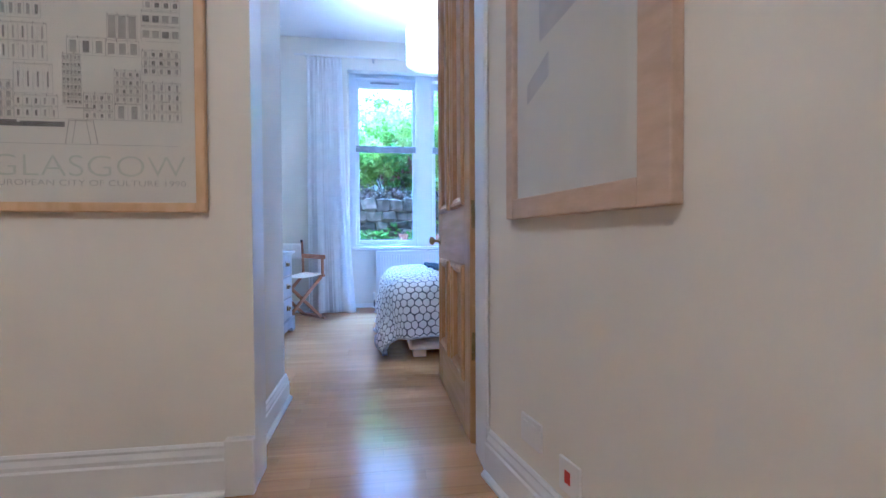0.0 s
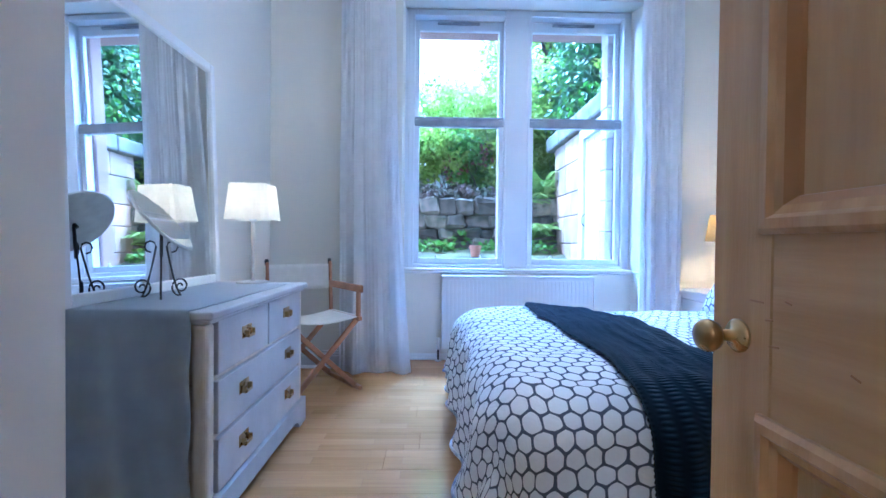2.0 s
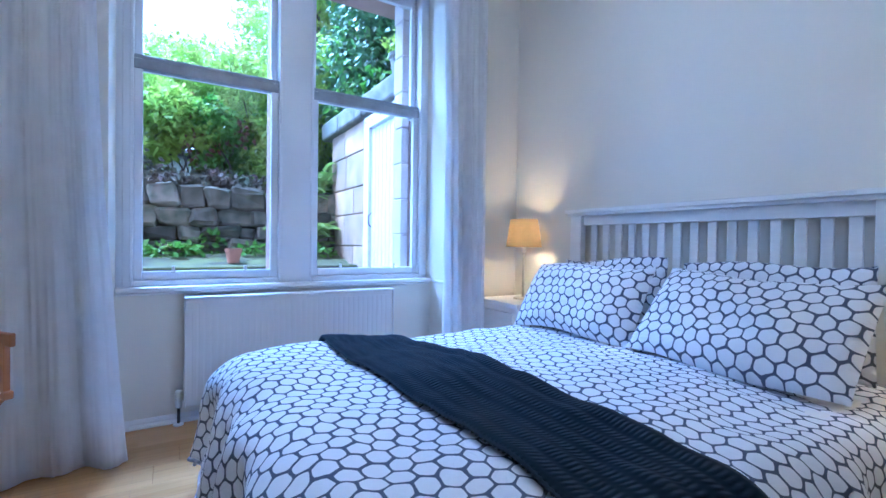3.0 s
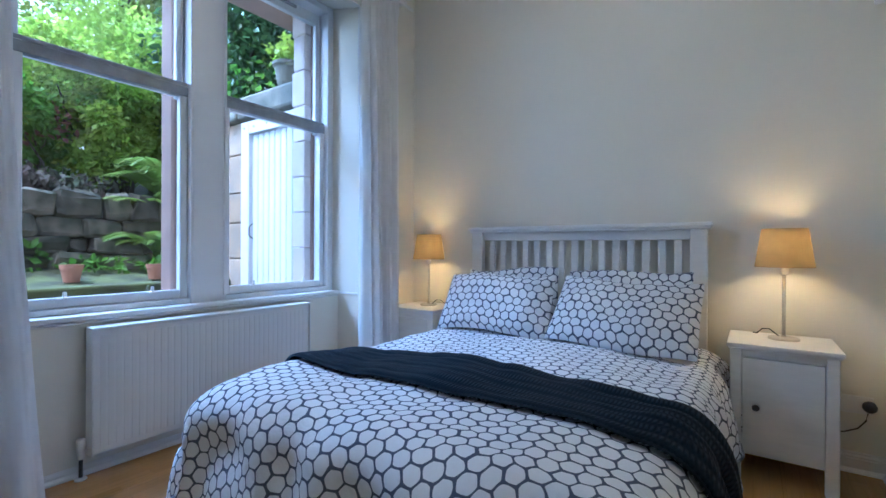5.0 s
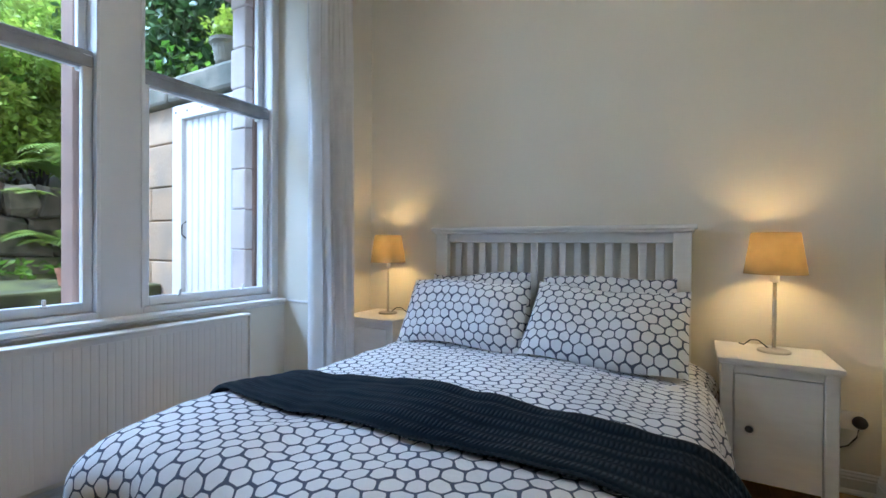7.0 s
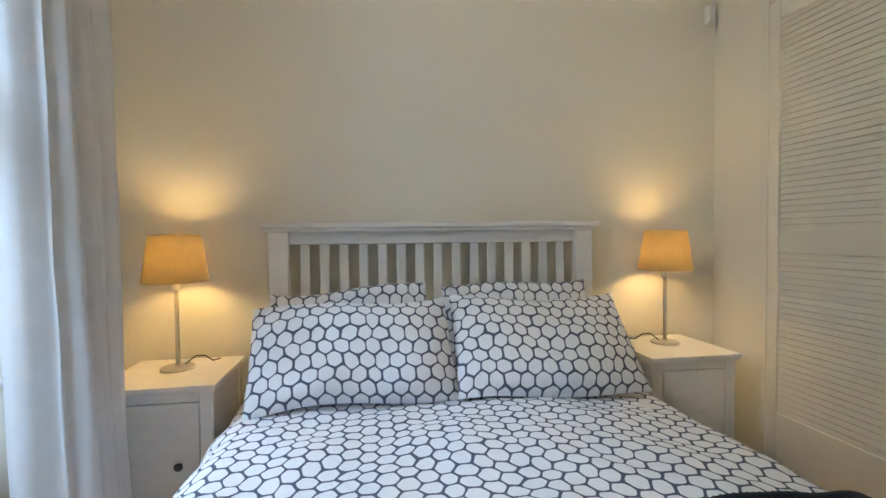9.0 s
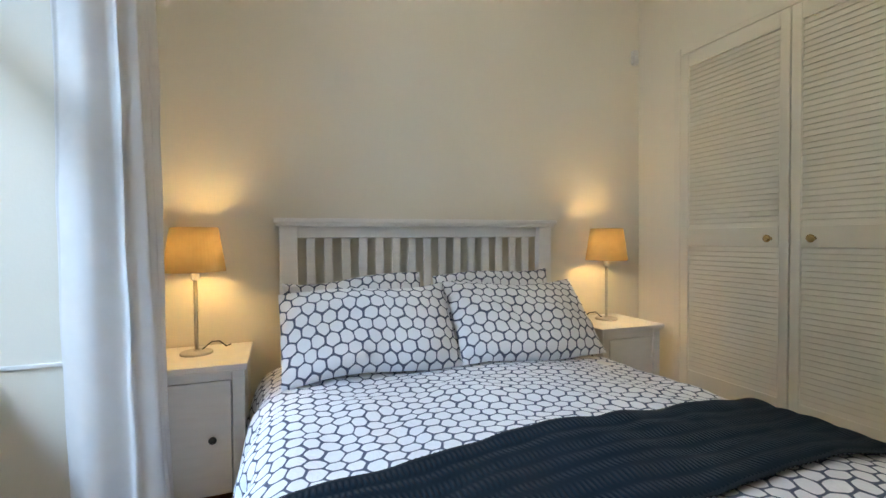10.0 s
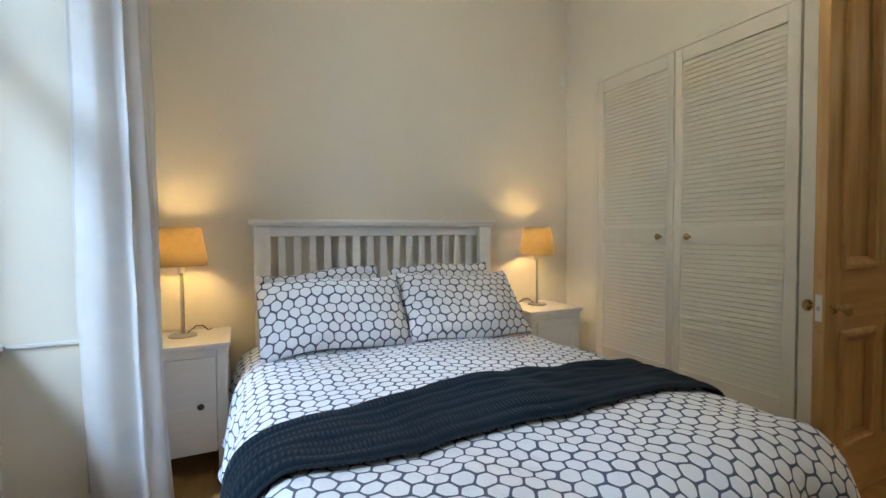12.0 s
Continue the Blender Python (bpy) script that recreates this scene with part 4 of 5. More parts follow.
# curtains
def curtain(name, x0, x1, y, z1, folds, seed, label, flare=0.0, wrap=0.0, reach=0.0, billow=0.0):
    c = thing(name, (0, 0, 0), label, "curtain", "window curtains")
    rnd = random.Random(seed)
    ph = [rnd.uniform(0, 6.28) for _ in range(4)]

    def fn(u, v):
        z = 0.012 + (z1 - 0.012) * v
        low = 1 - v
        tight = 0.90 + 0.10 * low
        cx = (x0 + x1) / 2
        s = u + 0.02 * math.sin(6.28 * 2 * u + ph[0]) * low
        xx = cx + (s - 0.5) * (x1 - x0) * tight + flare * low * (s - 0.5)
        xx += reach * low * low * s
        amp = 0.018 + 0.022 * low
        w = math.sin(2 * math.pi * folds * s + ph[1] + 0.5 * math.sin(3 * low + ph[2])) * 0.7 + 0.45 * math.sin(2 * math.pi * folds * 0.53 * s + ph[3] + low)
        if v > 0.955:
            w = 0.5 * math.sin(2 * math.pi * 9 * s + ph[1])
        yy = y - amp * w + noise.noise((u * 3 + seed, v * 2.5, 0.3)) * 0.014 + noise.noise((s * 15 + seed, v * 0.9, 2.1)) * 0.016 + noise.noise((s * 34 + seed, v * 1.3, 5.1)) * 0.009 + noise.noise((s * 9 + seed, v * 14, 8.3)) * 0.004
        xx += 0.012 * noise.noise((v * 3.1, seed, s))
        yy -= billow * low * low * (1 - s ** 6)
        if wrap:
            k = max(0.0, 1 - s / 0.34) ** 1.5
            yy += wrap * k
            xx += 0.195 * k + 0.022 * math.sin(2 * math.pi * 7 * s + low) * k ** 0.5
        return Vector((xx, yy, z))

    cl = part("panel", sheet(130, 60, fn), CURTAIN, c, smooth=True)
    md_ = cl.modifiers.new("thick", 'SOLIDIFY')
    md_.thickness = 0.002
    return c


curtain("curtain", -0.60, -0.150, 6.130, 3.055, 3.1, 3, "long white linen curtain drawn back beside the window", reach=0.11)
curtain("curtain", 1.63, 2.075, 6.11, 3.055, 4.2, 11, "long white linen curtain hanging by the bedside cabinet", wrap=0.225, billow=0.07)
pole = thing("curtain_track", (0, 0, 0), "slim white curtain track under the ceiling", "curtain track")
part("rail", boxes(((-0.72, 6.12, 3.062), (2.25, 6.14, 3.084)), bevel=0.004), TRIM, pole)
for xx in (-0.6, 0.2, 1.4, 2.15):
    part("bracket", boxes(((xx - 0.012, 6.123, 3.084), (xx + 0.012, NY, 3.10))), TRIM, pole)


# pendant
pen = thing("pendant_light", (0.73, 4.62, 2.44), "white drum pendant lamp, lit", "ceiling lamp")
b = bmesh.new()
lathe(b, [(0.228, 0.0), (0.228, 0.29), (0.224, 0.29), (0.224, 0.0)], 56, close=False)
part("shade", b, SHADE_PENDANT, pen, smooth=False)
b = bmesh.new()
lathe(b, [(0.0, 0.022), (0.12, 0.024), (0.218, 0.03), (0.218, 0.034), (0.0, 0.03)], 48, close=False)
part("diffuser", b, SHADE_PENDANT, pen, "frosted diffuser disc")
b = bmesh.new()
tube(b, [(0, 0, 0.26), (0, 0, 0.92)], 0.004, 8)
part("flex", b, PLASTIC, pen)
b = bmesh.new()
lathe(b, [(0.02, 0.90), (0.05, 0.91), (0.05, 0.934)], 24)
part("ceiling_rose", b, PLASTIC, pen)


# ---- the pine door ----
DW, DH_, DTK = 0.965, 2.48, 0.044
door = thing("door_1", (0.679, 2.515, 0.006), "stripped pine four-panel door standing open, brass knobs", "door", kind="structure")
# local: x from hinge to latch, y is thickness, z up; opened a right angle into the room
door.rotation_euler.z = radians(90.3)
ST, MU = 0.135, 0.135
pw = (DW - 2 * ST - MU) / 2
Z = (0.255, 0.745, 1.050, 2.335)
for nm, x0, x1 in (("stile", 0, ST), ("stile", DW - ST, DW)):
    part(nm, boxes(((x0, 0, 0), (x1, DTK, DH_)), bevel=0.003), PINE, door)
for z0, z1 in ((0, Z[0]), (Z[1], Z[2]), (Z[3], DH_)):
    part("rail", boxes(((ST + 0.0006, 0.0005, z0), (DW - ST - 0.0006, DTK - 0.0005, z1)), bevel=0.001), PINE_H, door)
for z0, z1 in ((Z[0], Z[1]), (Z[2], Z[3])):
    part("muntin", boxes(((ST + pw, 0.0005, z0), (ST + pw + MU, DTK - 0.0005, z1)), bevel=0.001), PINE, door)
    for x0 in (ST, ST + pw + MU):
        part("panel", boxes(((x0 - 0.004, 0.014, z0 - 0.004), (x0 + pw + 0.004, DTK - 0.014, z1 + 0.004))), PINE, door)
        for face in (0, 1):
            # bolection moulding, mitred round the panel
            prof = [(-0.018, 0.0), (-0.018, -0.008), (-0.010, -0.015), (0.004, -0.016), (0.010, -0.008), (0.022, -0.004), (0.034, 0.008), (0.036, 0.015)]
            for nm, prof_, mt_ in (("moulding", prof[:6], PINE_MOULD), ("bead", prof[5:], PINE_BEAD)):
              b = bmesh.new()
              loops = []
              for cx, cz, sx, sz in ((x0, z0, 1, 1), (x0 + pw, z0, -1, 1), (x0 + pw, z1, -1, -1), (x0, z1, 1, -1)):
                  loops.append([b.verts.new((cx + sx * u, (d if face == 0 else DTK - d), cz + sz * u)) for u, d in prof_])
              for i in range(4):
                  l0, l1 = loops[i], loops[(i + 1) % 4]
                  for k in range(len(prof_) - 1):
                      b.faces.new((l0[k], l1[k], l1[k + 1], l0[k + 1]))
              bmesh.ops.recalc_face_normals(b, faces=b.faces)
              part(nm, b, mt_, door)


def door_knob(sgn):
    b = bmesh.new()
    lathe(b, [(0.027, 0), (0.027, 0.004), (0.022, 0.009), (0.010, 0.012), (0.009, 0.03), (0.011, 0.034), (0.022, 0.039), (0.0265, 0.048), (0.0265, 0.056), (0.021, 0.064), (0.008, 0.068)], 28)
    turned(b, pose(0.898, 0 if sgn < 0 else DTK, 0.870, 90 * (1 if sgn < 0 else -1), 0, 0))
    return part("door_knob", b, BRASS, door, "round brass door knob", smooth=True)


rnd = random.Random(12)
for mx, mz, ml in ((0.86, 0.930, 0.030), (0.835, 0.905, 0.016), (0.825, 0.868, 0.020), (0.80, 0.935, 0.012), (0.70, 0.86, 0.014), (0.60, 0.95, 0.012)):
    part("dent", turned(boxes(((-ml / 2, 0, -0.0016), (ml / 2, 0.0012, 0.0016)), bevel=0.0006), pose(mx, DTK - 0.0009, mz, 0, rnd.uniform(-20, 20), 0)), PINE_BEAD, door, "small dark dent in the pine")
door_knob(-1)
door_knob(1)
part("latch_plate", boxes(((DW, 0.010, 0.815), (DW + 0.002, 0.034, 0.930))), PLASTIC, door, "white latch plate")
part("latch_bolt", boxes(((DW + 0.002, 0.016, 0.860), (DW + 0.008, 0.028, 0.880)), bevel=0.002), STEEL, door)
part("old_lock_patch", boxes(((DW, 0.008, 0.99), (DW + 0.0015, 0.036, 1.06)), ((DW, 0.008, 0.76), (DW + 0.0015, 0.036, 0.82))), PINE_H, door)
for z0, mt_ in ((0.36, BRASS), (0.925, BRASS), (2.15, BRASS)):
    h = part("hinge", boxes(((-0.0018, 0.004, z0), (0, 0.038, z0 + 0.12))), mt_, door)
    b = bmesh.new()
    tube(b, [(-0.004, -0.002, z0), (-0.004, -0.002, z0 + 0.12)], 0.006, 10)
    part("hinge_pin", b, BRASS, h)


# ---- louvred closet doors ----
def louvre_door(x0, x1, knob_x, label, wide_gap=False):
    d = thing("closet_door", (0, 0, 0), label, "closet door", "louvred closet doors")
    y0, y1 = CY - 0.016, CY + 0.014
    z0, z1 = 0.06, CT
    lz0, lz1, rz0, rz1 = 0.37, 2.230, 1.135, 1.240
    l0, l1 = x0 + (0.058 if x0 < 1 else 0.047), x1 - (0.058 if x0 > 1 else 0.047)
    part("stile", boxes(((x0, y0, z0), (l0, y1, z1)), bevel=0.003), CREAM, d)
    part("stile", boxes(((l1, y0, z0), (x1, y1, z1)), bevel=0.003), CREAM, d)
    for a, b_ in ((z0, lz0), (rz0, rz1), (lz1, z1)):
        part("rail", boxes(((l0 + 0.0005, y0 + 0.001, a), (l1 - 0.0005, y1 - 0.001, b_)), bevel=0.002), CREAM, d)
    part("backing", boxes(((l0, y0 - 0.008, lz0), (l1, y0 - 0.004, lz1))), CREAM, d)
    pitch = 0.0281
    me = None
    for a, b_ in ((lz0, rz0), (rz1, lz1)):
        n = int((b_ - a) / pitch)
        for k in range(n):
            zc = a + (k + 0.5) * (b_ - a) / n
            if me is None:
                sl = boxes(((-(l1 - l0) / 2 - 0.002, -0.0026, -0.0158), ((l1 - l0) / 2 + 0.002, 0.0026, 0.0158)), bevel=0.0015)
                turned(sl, pose(0, 0, 0, 18, 0, 0))
                ob = part("slat", sl, CREAM, d)
                me = ob.data
            else:
                ob = new("slat", me)
                ob.parent = d
            ob.location = ((l0 + l1) / 2, (y0 + y1) / 2 + 0.002, zc)
    b = bmesh.new()
    lathe(b, [(0.010, 0), (0.008, 0.008), (0.008, 0.018), (0.017, 0.022), (0.020, 0.030), (0.014, 0.038), (0.004, 0.040)], 20)
    part("knob", turned(b, pose(knob_x, y1, 1.180, -90, 0, 0)), BRASS, d, "small brass knob", smooth=True)
    return d


louvre_door(CM + 0.003, CL, 1.602, "cream louvred closet door in the corner by the bed")
louvre_door(CR, CM - 0.003, 1.402, "cream louvred closet door next to the pine door")
tagged(part("trim_closet_frame", boxes(((CL + 0.002, CY - 0.01, 0), (CL + 0.05, CY + 0.012, CT + 0.05)), bevel=0.004), CREAM), kind="structure")
tagged(part("trim_closet_head", boxes(((CR, CY - 0.01, CT + 0.006), (CL + 0.002, CY + 0.008, CT + 0.04)), bevel=0.003), WALL), kind="structure")


# ---- hall: prints, switch, sockets, lamp ----
def flat_text(body, size, m, material, parent, width=None):
    c = bpy.data.curves.new("lettering", 'FONT')
    c.body, c.size, c.align_x, c.extrude, c.offset = body, size, 'LEFT', 0.0002, -0.014 * size
    tmp = bpy.data.objects.new("tmp", c)
    me = bpy.data.meshes.new_from_object(tmp)
    bpy.data.objects.remove(tmp)
    w = max(v.co.x for v in me.vertices) - min(v.co.x for v in me.vertices)
    k = (width / w) if width else 1.0
    x0 = min(v.co.x for v in me.vertices)
    for v in me.vertices:
        v.co.x = (v.co.x - x0) * k
    me.materials.append(material)
    ob = new("lettering", me)
    ob.parent = parent
    ob.matrix_basis = m
    return tagged(ob, kind="stuff")


PAPER = mat("cream_print_paper", (0.70, 0.68, 0.60), (0.67, 0.65, 0.57), 0.8, 3.0)
INK = mat("grey_print_ink", (0.15, 0.145, 0.14), (0.24, 0.235, 0.22), 0.8, 30.0)
INK_PALE = mat("pale_print_ink", (0.36, 0.35, 0.32), (0.42, 0.41, 0.37), 0.8, 30.0)
INK_GREEN = mat("green_print_ink", (0.52, 0.55, 0.46), (0.56, 0.58, 0.50), 0.8, 20.0)
TEAL = mat("verdigris_print_ink", (0.30, 0.42, 0.36), (0.35, 0.46, 0.40), 0.8, 20.0)

# city print: local x along the wall, y out of it, z up
pr = thing("framed_print", (0, HY, 0), "oak-framed line drawing print of city buildings with lettering", "picture")
FX0, FX1, FZ0, FZ1 = -1.19, -0.326, 0.980, 1.99
fw = 0.032
b = boxes(((FX0, -0.030, FZ0), (FX0 + fw, -0.001, FZ1)), ((FX1 - fw, -0.030, FZ0), (FX1, -0.001, FZ1)), ((FX0 + fw, -0.030, FZ0), (FX1 - fw, -0.001, FZ0 + fw)), ((FX0 + fw, -0.030, FZ1 - fw), (FX1 - fw, -0.001, FZ1)), bevel=0.005, seg=2)
part("frame", b, FRAME_OAK, pr)
part("paper", boxes(((FX0 + fw, -0.012, FZ0 + fw), (FX1 - fw, -0.008, FZ1 - fw))), PAPER, pr)
part("glazing", boxes(((FX0 + fw, -0.0215, FZ0 + fw), (FX1 - fw, -0.0205, FZ1 - fw))), PICTURE_GLASS, pr).visible_shadow = False
rnd = random.Random(41)
ink, pale, teal = bmesh.new(), bmesh.new(), bmesh.new()


def mark(bm, x0, z0, x1, z1, d=0.0125):
    vs = [bm.verts.new((x, -d, z)) for x, z in ((x0, z0), (x1, z0), (x1, z1), (x0, z1))]
    bm.faces.new(vs)


def drawn_block(x0, z0, x1, z1):
    t_ = 0.0012
    for a, b_, c, d in ((x0, z0, x0 + t_, z1), (x1 - t_, z0, x1, z1), (x0, z1 - t_, x1, z1), (x0, z0, x1, z0 + t_)):
        mark(pale, a, b_, c, d)
    style = rnd.random()
    nx = max(2, int((x1 - x0) / rnd.choice((0.018, 0.024, 0.032))))
    nz = max(1, int((z1 - z0) / rnd.choice((0.026, 0.034, 0.045))))
    for i in range(nx):
        for j in range(nz):
            cx, cz = x0 + (i + 0.5) * (x1 - x0) / nx, z0 + (j + 0.5) * (z1 - z0) / nz
            ww, hh = (x1 - x0) / nx * rnd.uniform(0.22, 0.34), (z1 - z0) / nz * rnd.uniform(0.22, 0.34)
            mark(ink if rnd.random() < 0.35 else pale, cx - ww, cz - hh, cx + ww, cz + hh, 0.0128)
    for j in range(nz + 1):
        zz = z0 + j * (z1 - z0) / nz
        mark(ink if style < 0.3 else pale, x0, zz - 0.0006, x1, zz + 0.0006, 0.0131)
    if style > 0.55:
        n = rnd.randint(3, 7)
        for i in range(n):
            s_ = (x1 - x0) / n
            mark(ink, x0 + i * s_ + s_ * 0.42, z1, x0 + i * s_ + s_ * 0.58, z1 + rnd.uniform(0.006, 0.02))


def sx_(p):
    return FX0 + 0.075 + p * 0.000932


def sz_(q):
    return 1.284 + q * 0.000932


def facade(x0, z0, x1, z1, nx, nz, wf=0.35, hf=0.5, dark=0.25, floors=True):
    """A drawn house front: outline, storey lines and rows of windows, in the drawing's own units."""
    a, b_, c, d = sx_(x0), sz_(z0), sx_(x1), sz_(z1)
    t_ = 0.0011
    for q in ((a, b_, a + t_, d), (c - t_, b_, c, d), (a, d - t_, c, d), (a, b_, c, b_ + t_)):
        mark(pale, *q)
    hatch = rnd.choice((4.5, 6.5, 9.0))
    p_ = x0 + hatch
    while p_ < x1:
        lo, hi = sorted((rnd.uniform(z0, z1), rnd.uniform(z0, z1)))
        mark(pale, sx_(p_), sz_(lo), sx_(p_) + 0.0007, sz_(hi), 0.0126)
        p_ += hatch
    for j_ in range(nz):
        if floors and j_:
            zz = b_ + (d - b_) * j_ / nz
            for off in (-0.004, 0, 0.003):
                mark(ink if off == 0 else pale, a, zz + off - 0.0005, c, zz + off + 0.0005, 0.0128)
        for i_ in range(nx):
            cx, cz = a + (c - a) * (i_ + 0.5) / nx, b_ + (d - b_) * (j_ + 0.48) / nz
            ww, hh = (c - a) / nx * wf / 2, (d - b_) / nz * hf / 2
            if rnd.random() < dark:
                mark(ink, cx - ww, cz - hh, cx + ww, cz + hh, 0.0131)
            else:
                mark(pale, cx - ww, cz - hh, cx + ww, cz + hh, 0.0131)
                mark(ink, cx - ww, cz + hh - 0.001, cx + ww, cz + hh + 0.0006, 0.0134)
            # pilaster, glazing bar and sill of each bay
            bay = (c - a) / nx
            mark(pale, cx - bay / 2 - 0.0005, cz - hh * 1.5, cx - bay / 2 + 0.0005, cz + hh * 1.4, 0.0129)
            mark(pale, cx - 0.0004, cz - hh, cx + 0.0004, cz + hh, 0.0137)
            mark(ink, cx - ww * 1.25, cz - hh - 0.0022, cx + ww * 1.25, cz - hh - 0.0012, 0.0134)
    # balustrade and chimneys along the roofline
    n_ = max(6, int((c - a) / 0.006))
    for i_ in range(n_):
        cx = a + (c - a) * (i_ + 0.5) / n_
        mark(ink if i_ % 5 == 0 else pale, cx - 0.0008, d - 0.006, cx + 0.0008, d - (0.0005 if i_ % 5 else -0.004), 0.0131)


for row in ((15, 0, 138, 70, 4, 1, 0.5, 0.7, 0.5), (15, 72, 138, 155, 4, 2, 0.45, 0.5, 0.4), (15, 157, 165, 250, 4, 2, 0.4, 0.6, 0.2), (140, 0, 220, 130, 3, 4, 0.5, 0.5, 0.1),
            (222, 0, 360, 82, 5, 2, 0.25, 0.45, 0.5), (222, 86, 345, 190, 4, 1, 0.16, 0.5, 0.9), (150, 200, 330, 330, 6, 2, 0.2, 0.6, 0.2), (155, 345, 312, 410, 6, 1, 0.4, 0.5, 0.3),
            (0, 255, 70, 440, 4, 5, 0.35, 0.4, 0.3), (375, 50, 435, 230, 5, 7, 0.6, 0.35, 0.4), (390, 225, 515, 290, 3, 1, 0.5, 0.6, 0.1), (520, 290, 620, 375, 3, 1, 0.75, 0.9, 0.0),
            (515, 225, 625, 285, 3, 1, 0.6, 0.6, 0.1), (440, 0, 535, 95, 4, 3, 0.35, 0.4, 0.3), (540, 0, 628, 60, 2, 1, 0.45, 0.7, 0.6), (540, 60, 628, 180, 4, 4, 0.4, 0.4, 0.3),
            (632, 0, 762, 140, 5, 4, 0.3, 0.5, 0.35), (632, 165, 762, 255, 5, 3, 0.4, 0.45, 0.4), (632, 285, 762, 395, 4, 2, 0.7, 0.4, 0.5), (640, 400, 762, 500, 4, 3, 0.5, 0.5, 0.5)):
    facade(*row)
vs = [teal.verts.new((sx_(p), -0.0135, sz_(q))) for p, q in ((155, 415), (312, 415), (290, 455), (255, 480), (210, 480), (172, 455))]
teal.faces.new(vs)
for p0, p1, q0, q1 in ((0, 380, -28, -14), (60, 230, -14, -6), (240, 380, -16, -10)):
    mark(ink, sx_(p0), sz_(q0), sx_(p1), sz_(q1), 0.0134)
mark(pale, sx_(380), sz_(0), sx_(765), sz_(1.5), 0.0134)
mark(pale, sx_(20), sz_(-88), sx_(750), sz_(-86.5), 0.0134)
for p0, p1 in ((392, 386), (470, 476)):
    for k_ in range(12):
        f_ = k_ / 12
        pc = p0 + (p1 - p0) * f_ * 2.2
        mark(pale, sx_(pc), sz_(-f_ * 86 - 8), sx_(pc + 3), sz_(-f_ * 86), 0.0137)
        mark(pale, sx_(pc + 22 * (1 if p0 < 400 else -1)), sz_(-f_ * 86 - 8), sx_(pc + 22 * (1 if p0 < 400 else -1) + 2), sz_(-f_ * 86), 0.0137)
mark(pale, sx_(386), sz_(38), sx_(476), sz_(42), 0.0137)
mark(pale, sx_(396), sz_(-6), sx_(466), sz_(-3), 0.0137)
z = sz_(490)
while z < FZ1 - 0.10:
    x = FX0 + 0.075
    hrow = rnd.uniform(0.085, 0.13)
    while x < FX1 - 0.10:
        w_ = min(rnd.uniform(0.06, 0.15), FX1 - 0.075 - x)
        drawn_block(x, z, x + w_ - 0.003, min(z + hrow * rnd.uniform(0.78, 0.97), FZ1 - 0.07))
        x += w_
    z += hrow
part("ink_drawing", ink, INK, pr, "dark ink building fronts", kind="stuff")
part("pale_drawing", pale, INK_PALE, pr, "pale ink building fronts", kind="stuff")
part("dome", teal, TEAL, pr, "green printed dome")
flat_text("GLASGOW", 0.102, pose(-0.978, -0.0122, 1.098, 90, 0, 0), INK_GREEN, pr, 0.583)
flat_text("EUROPEAN CITY OF CULTURE 1990", 0.028, pose(-0.978, -0.0122, 1.067, 90, 0, 0), INK_PALE, pr, 0.583)

# splayed east wall of the hall
HA = math.degrees(math.atan2(-0.983, 0.186))
HW = pose(0.66, 2.28, 0, 0, 0, HA)      # local x runs along the wall away from the door, y points into the wall
bm = turned(boxes(((0, 0, 0), (4.2, 0.15, H))), HW)
tagged(part("wall_hall_east", bm, WALL), kind="structure")


def on_hall(bm):
    return turned(bm, HW)


prof = [(0, 0), (0.038, 0), (0.037, 0.009), (0.028, 0.019), (0.022, 0.021), (0.022, 0.118), (0.016, 0.124), (0.017, 0.138), (0.010, 0.155), (0.011, 0.163), (0.005, 0.172), (0, 0.172)]
bm = bmesh.new()
r0 = [bm.verts.new((0.004, -u, z)) for u, z in prof]
r1 = [bm.verts.new((4.2, -u, z)) for u, z in prof]
for i in range(len(prof)):
    bm.faces.new((r0[i], r1[i], r1[(i + 1) % len(prof)], r0[(i + 1) % len(prof)]))
bmesh.ops.recalc_face_normals(bm, faces=bm.faces)
tagged(part("baseboard_hall_east", on_hall(bm), TRIM), kind="structure")

p2 = thing("framed_print", (0, 0, 0), "pale print in a wide limed-wood frame with glass", "picture")
p2.matrix_world = HW
A, B, C0, C1 = 0.205, 0.873, 0.947, 1.935
fw = 0.088
b = boxes(((A, -0.034, C0), (A + 0.045, -0.001, C1)), ((B - fw, -0.034, C0), (B, -0.001, C1)), ((A + 0.045, -0.034, C0), (B - fw, -0.001, C0 + 0.062)), ((A + 0.045, -0.034, C1 - fw), (B - fw, -0.001, C1)), bevel=0.004, seg=2)
part("frame", b, FRAME_PALE, p2)
part("paper", boxes(((A + 0.045, -0.014, C0 + 0.062), (B - fw, -0.010, C1 - fw))), PAPER, p2)
part("glazing", boxes(((A + 0.045, -0.0245, C0 + 0.062), (B - fw, -0.0235, C1 - fw))), PICTURE_GLASS, p2).visible_shadow = False
b = bmesh.new()
for x0, z0, x1, z1 in ((0.38, 1.45, 0.65, 1.77), (0.31, 1.29, 0.43, 1.41)):
    vs = [b.verts.new((x, -0.0146, z)) for x, z in ((x0, z0), (x1, z0 + 0.05), (x1, z1), (x0, z1 - 0.06))]
    b.faces.new(vs)
part("printed_shape", b, mat("faint_grey_ink", (0.56, 0.55, 0.53), (0.48, 0.47, 0.46), 0.8, 22.0), p2, "faint grey printed shape")

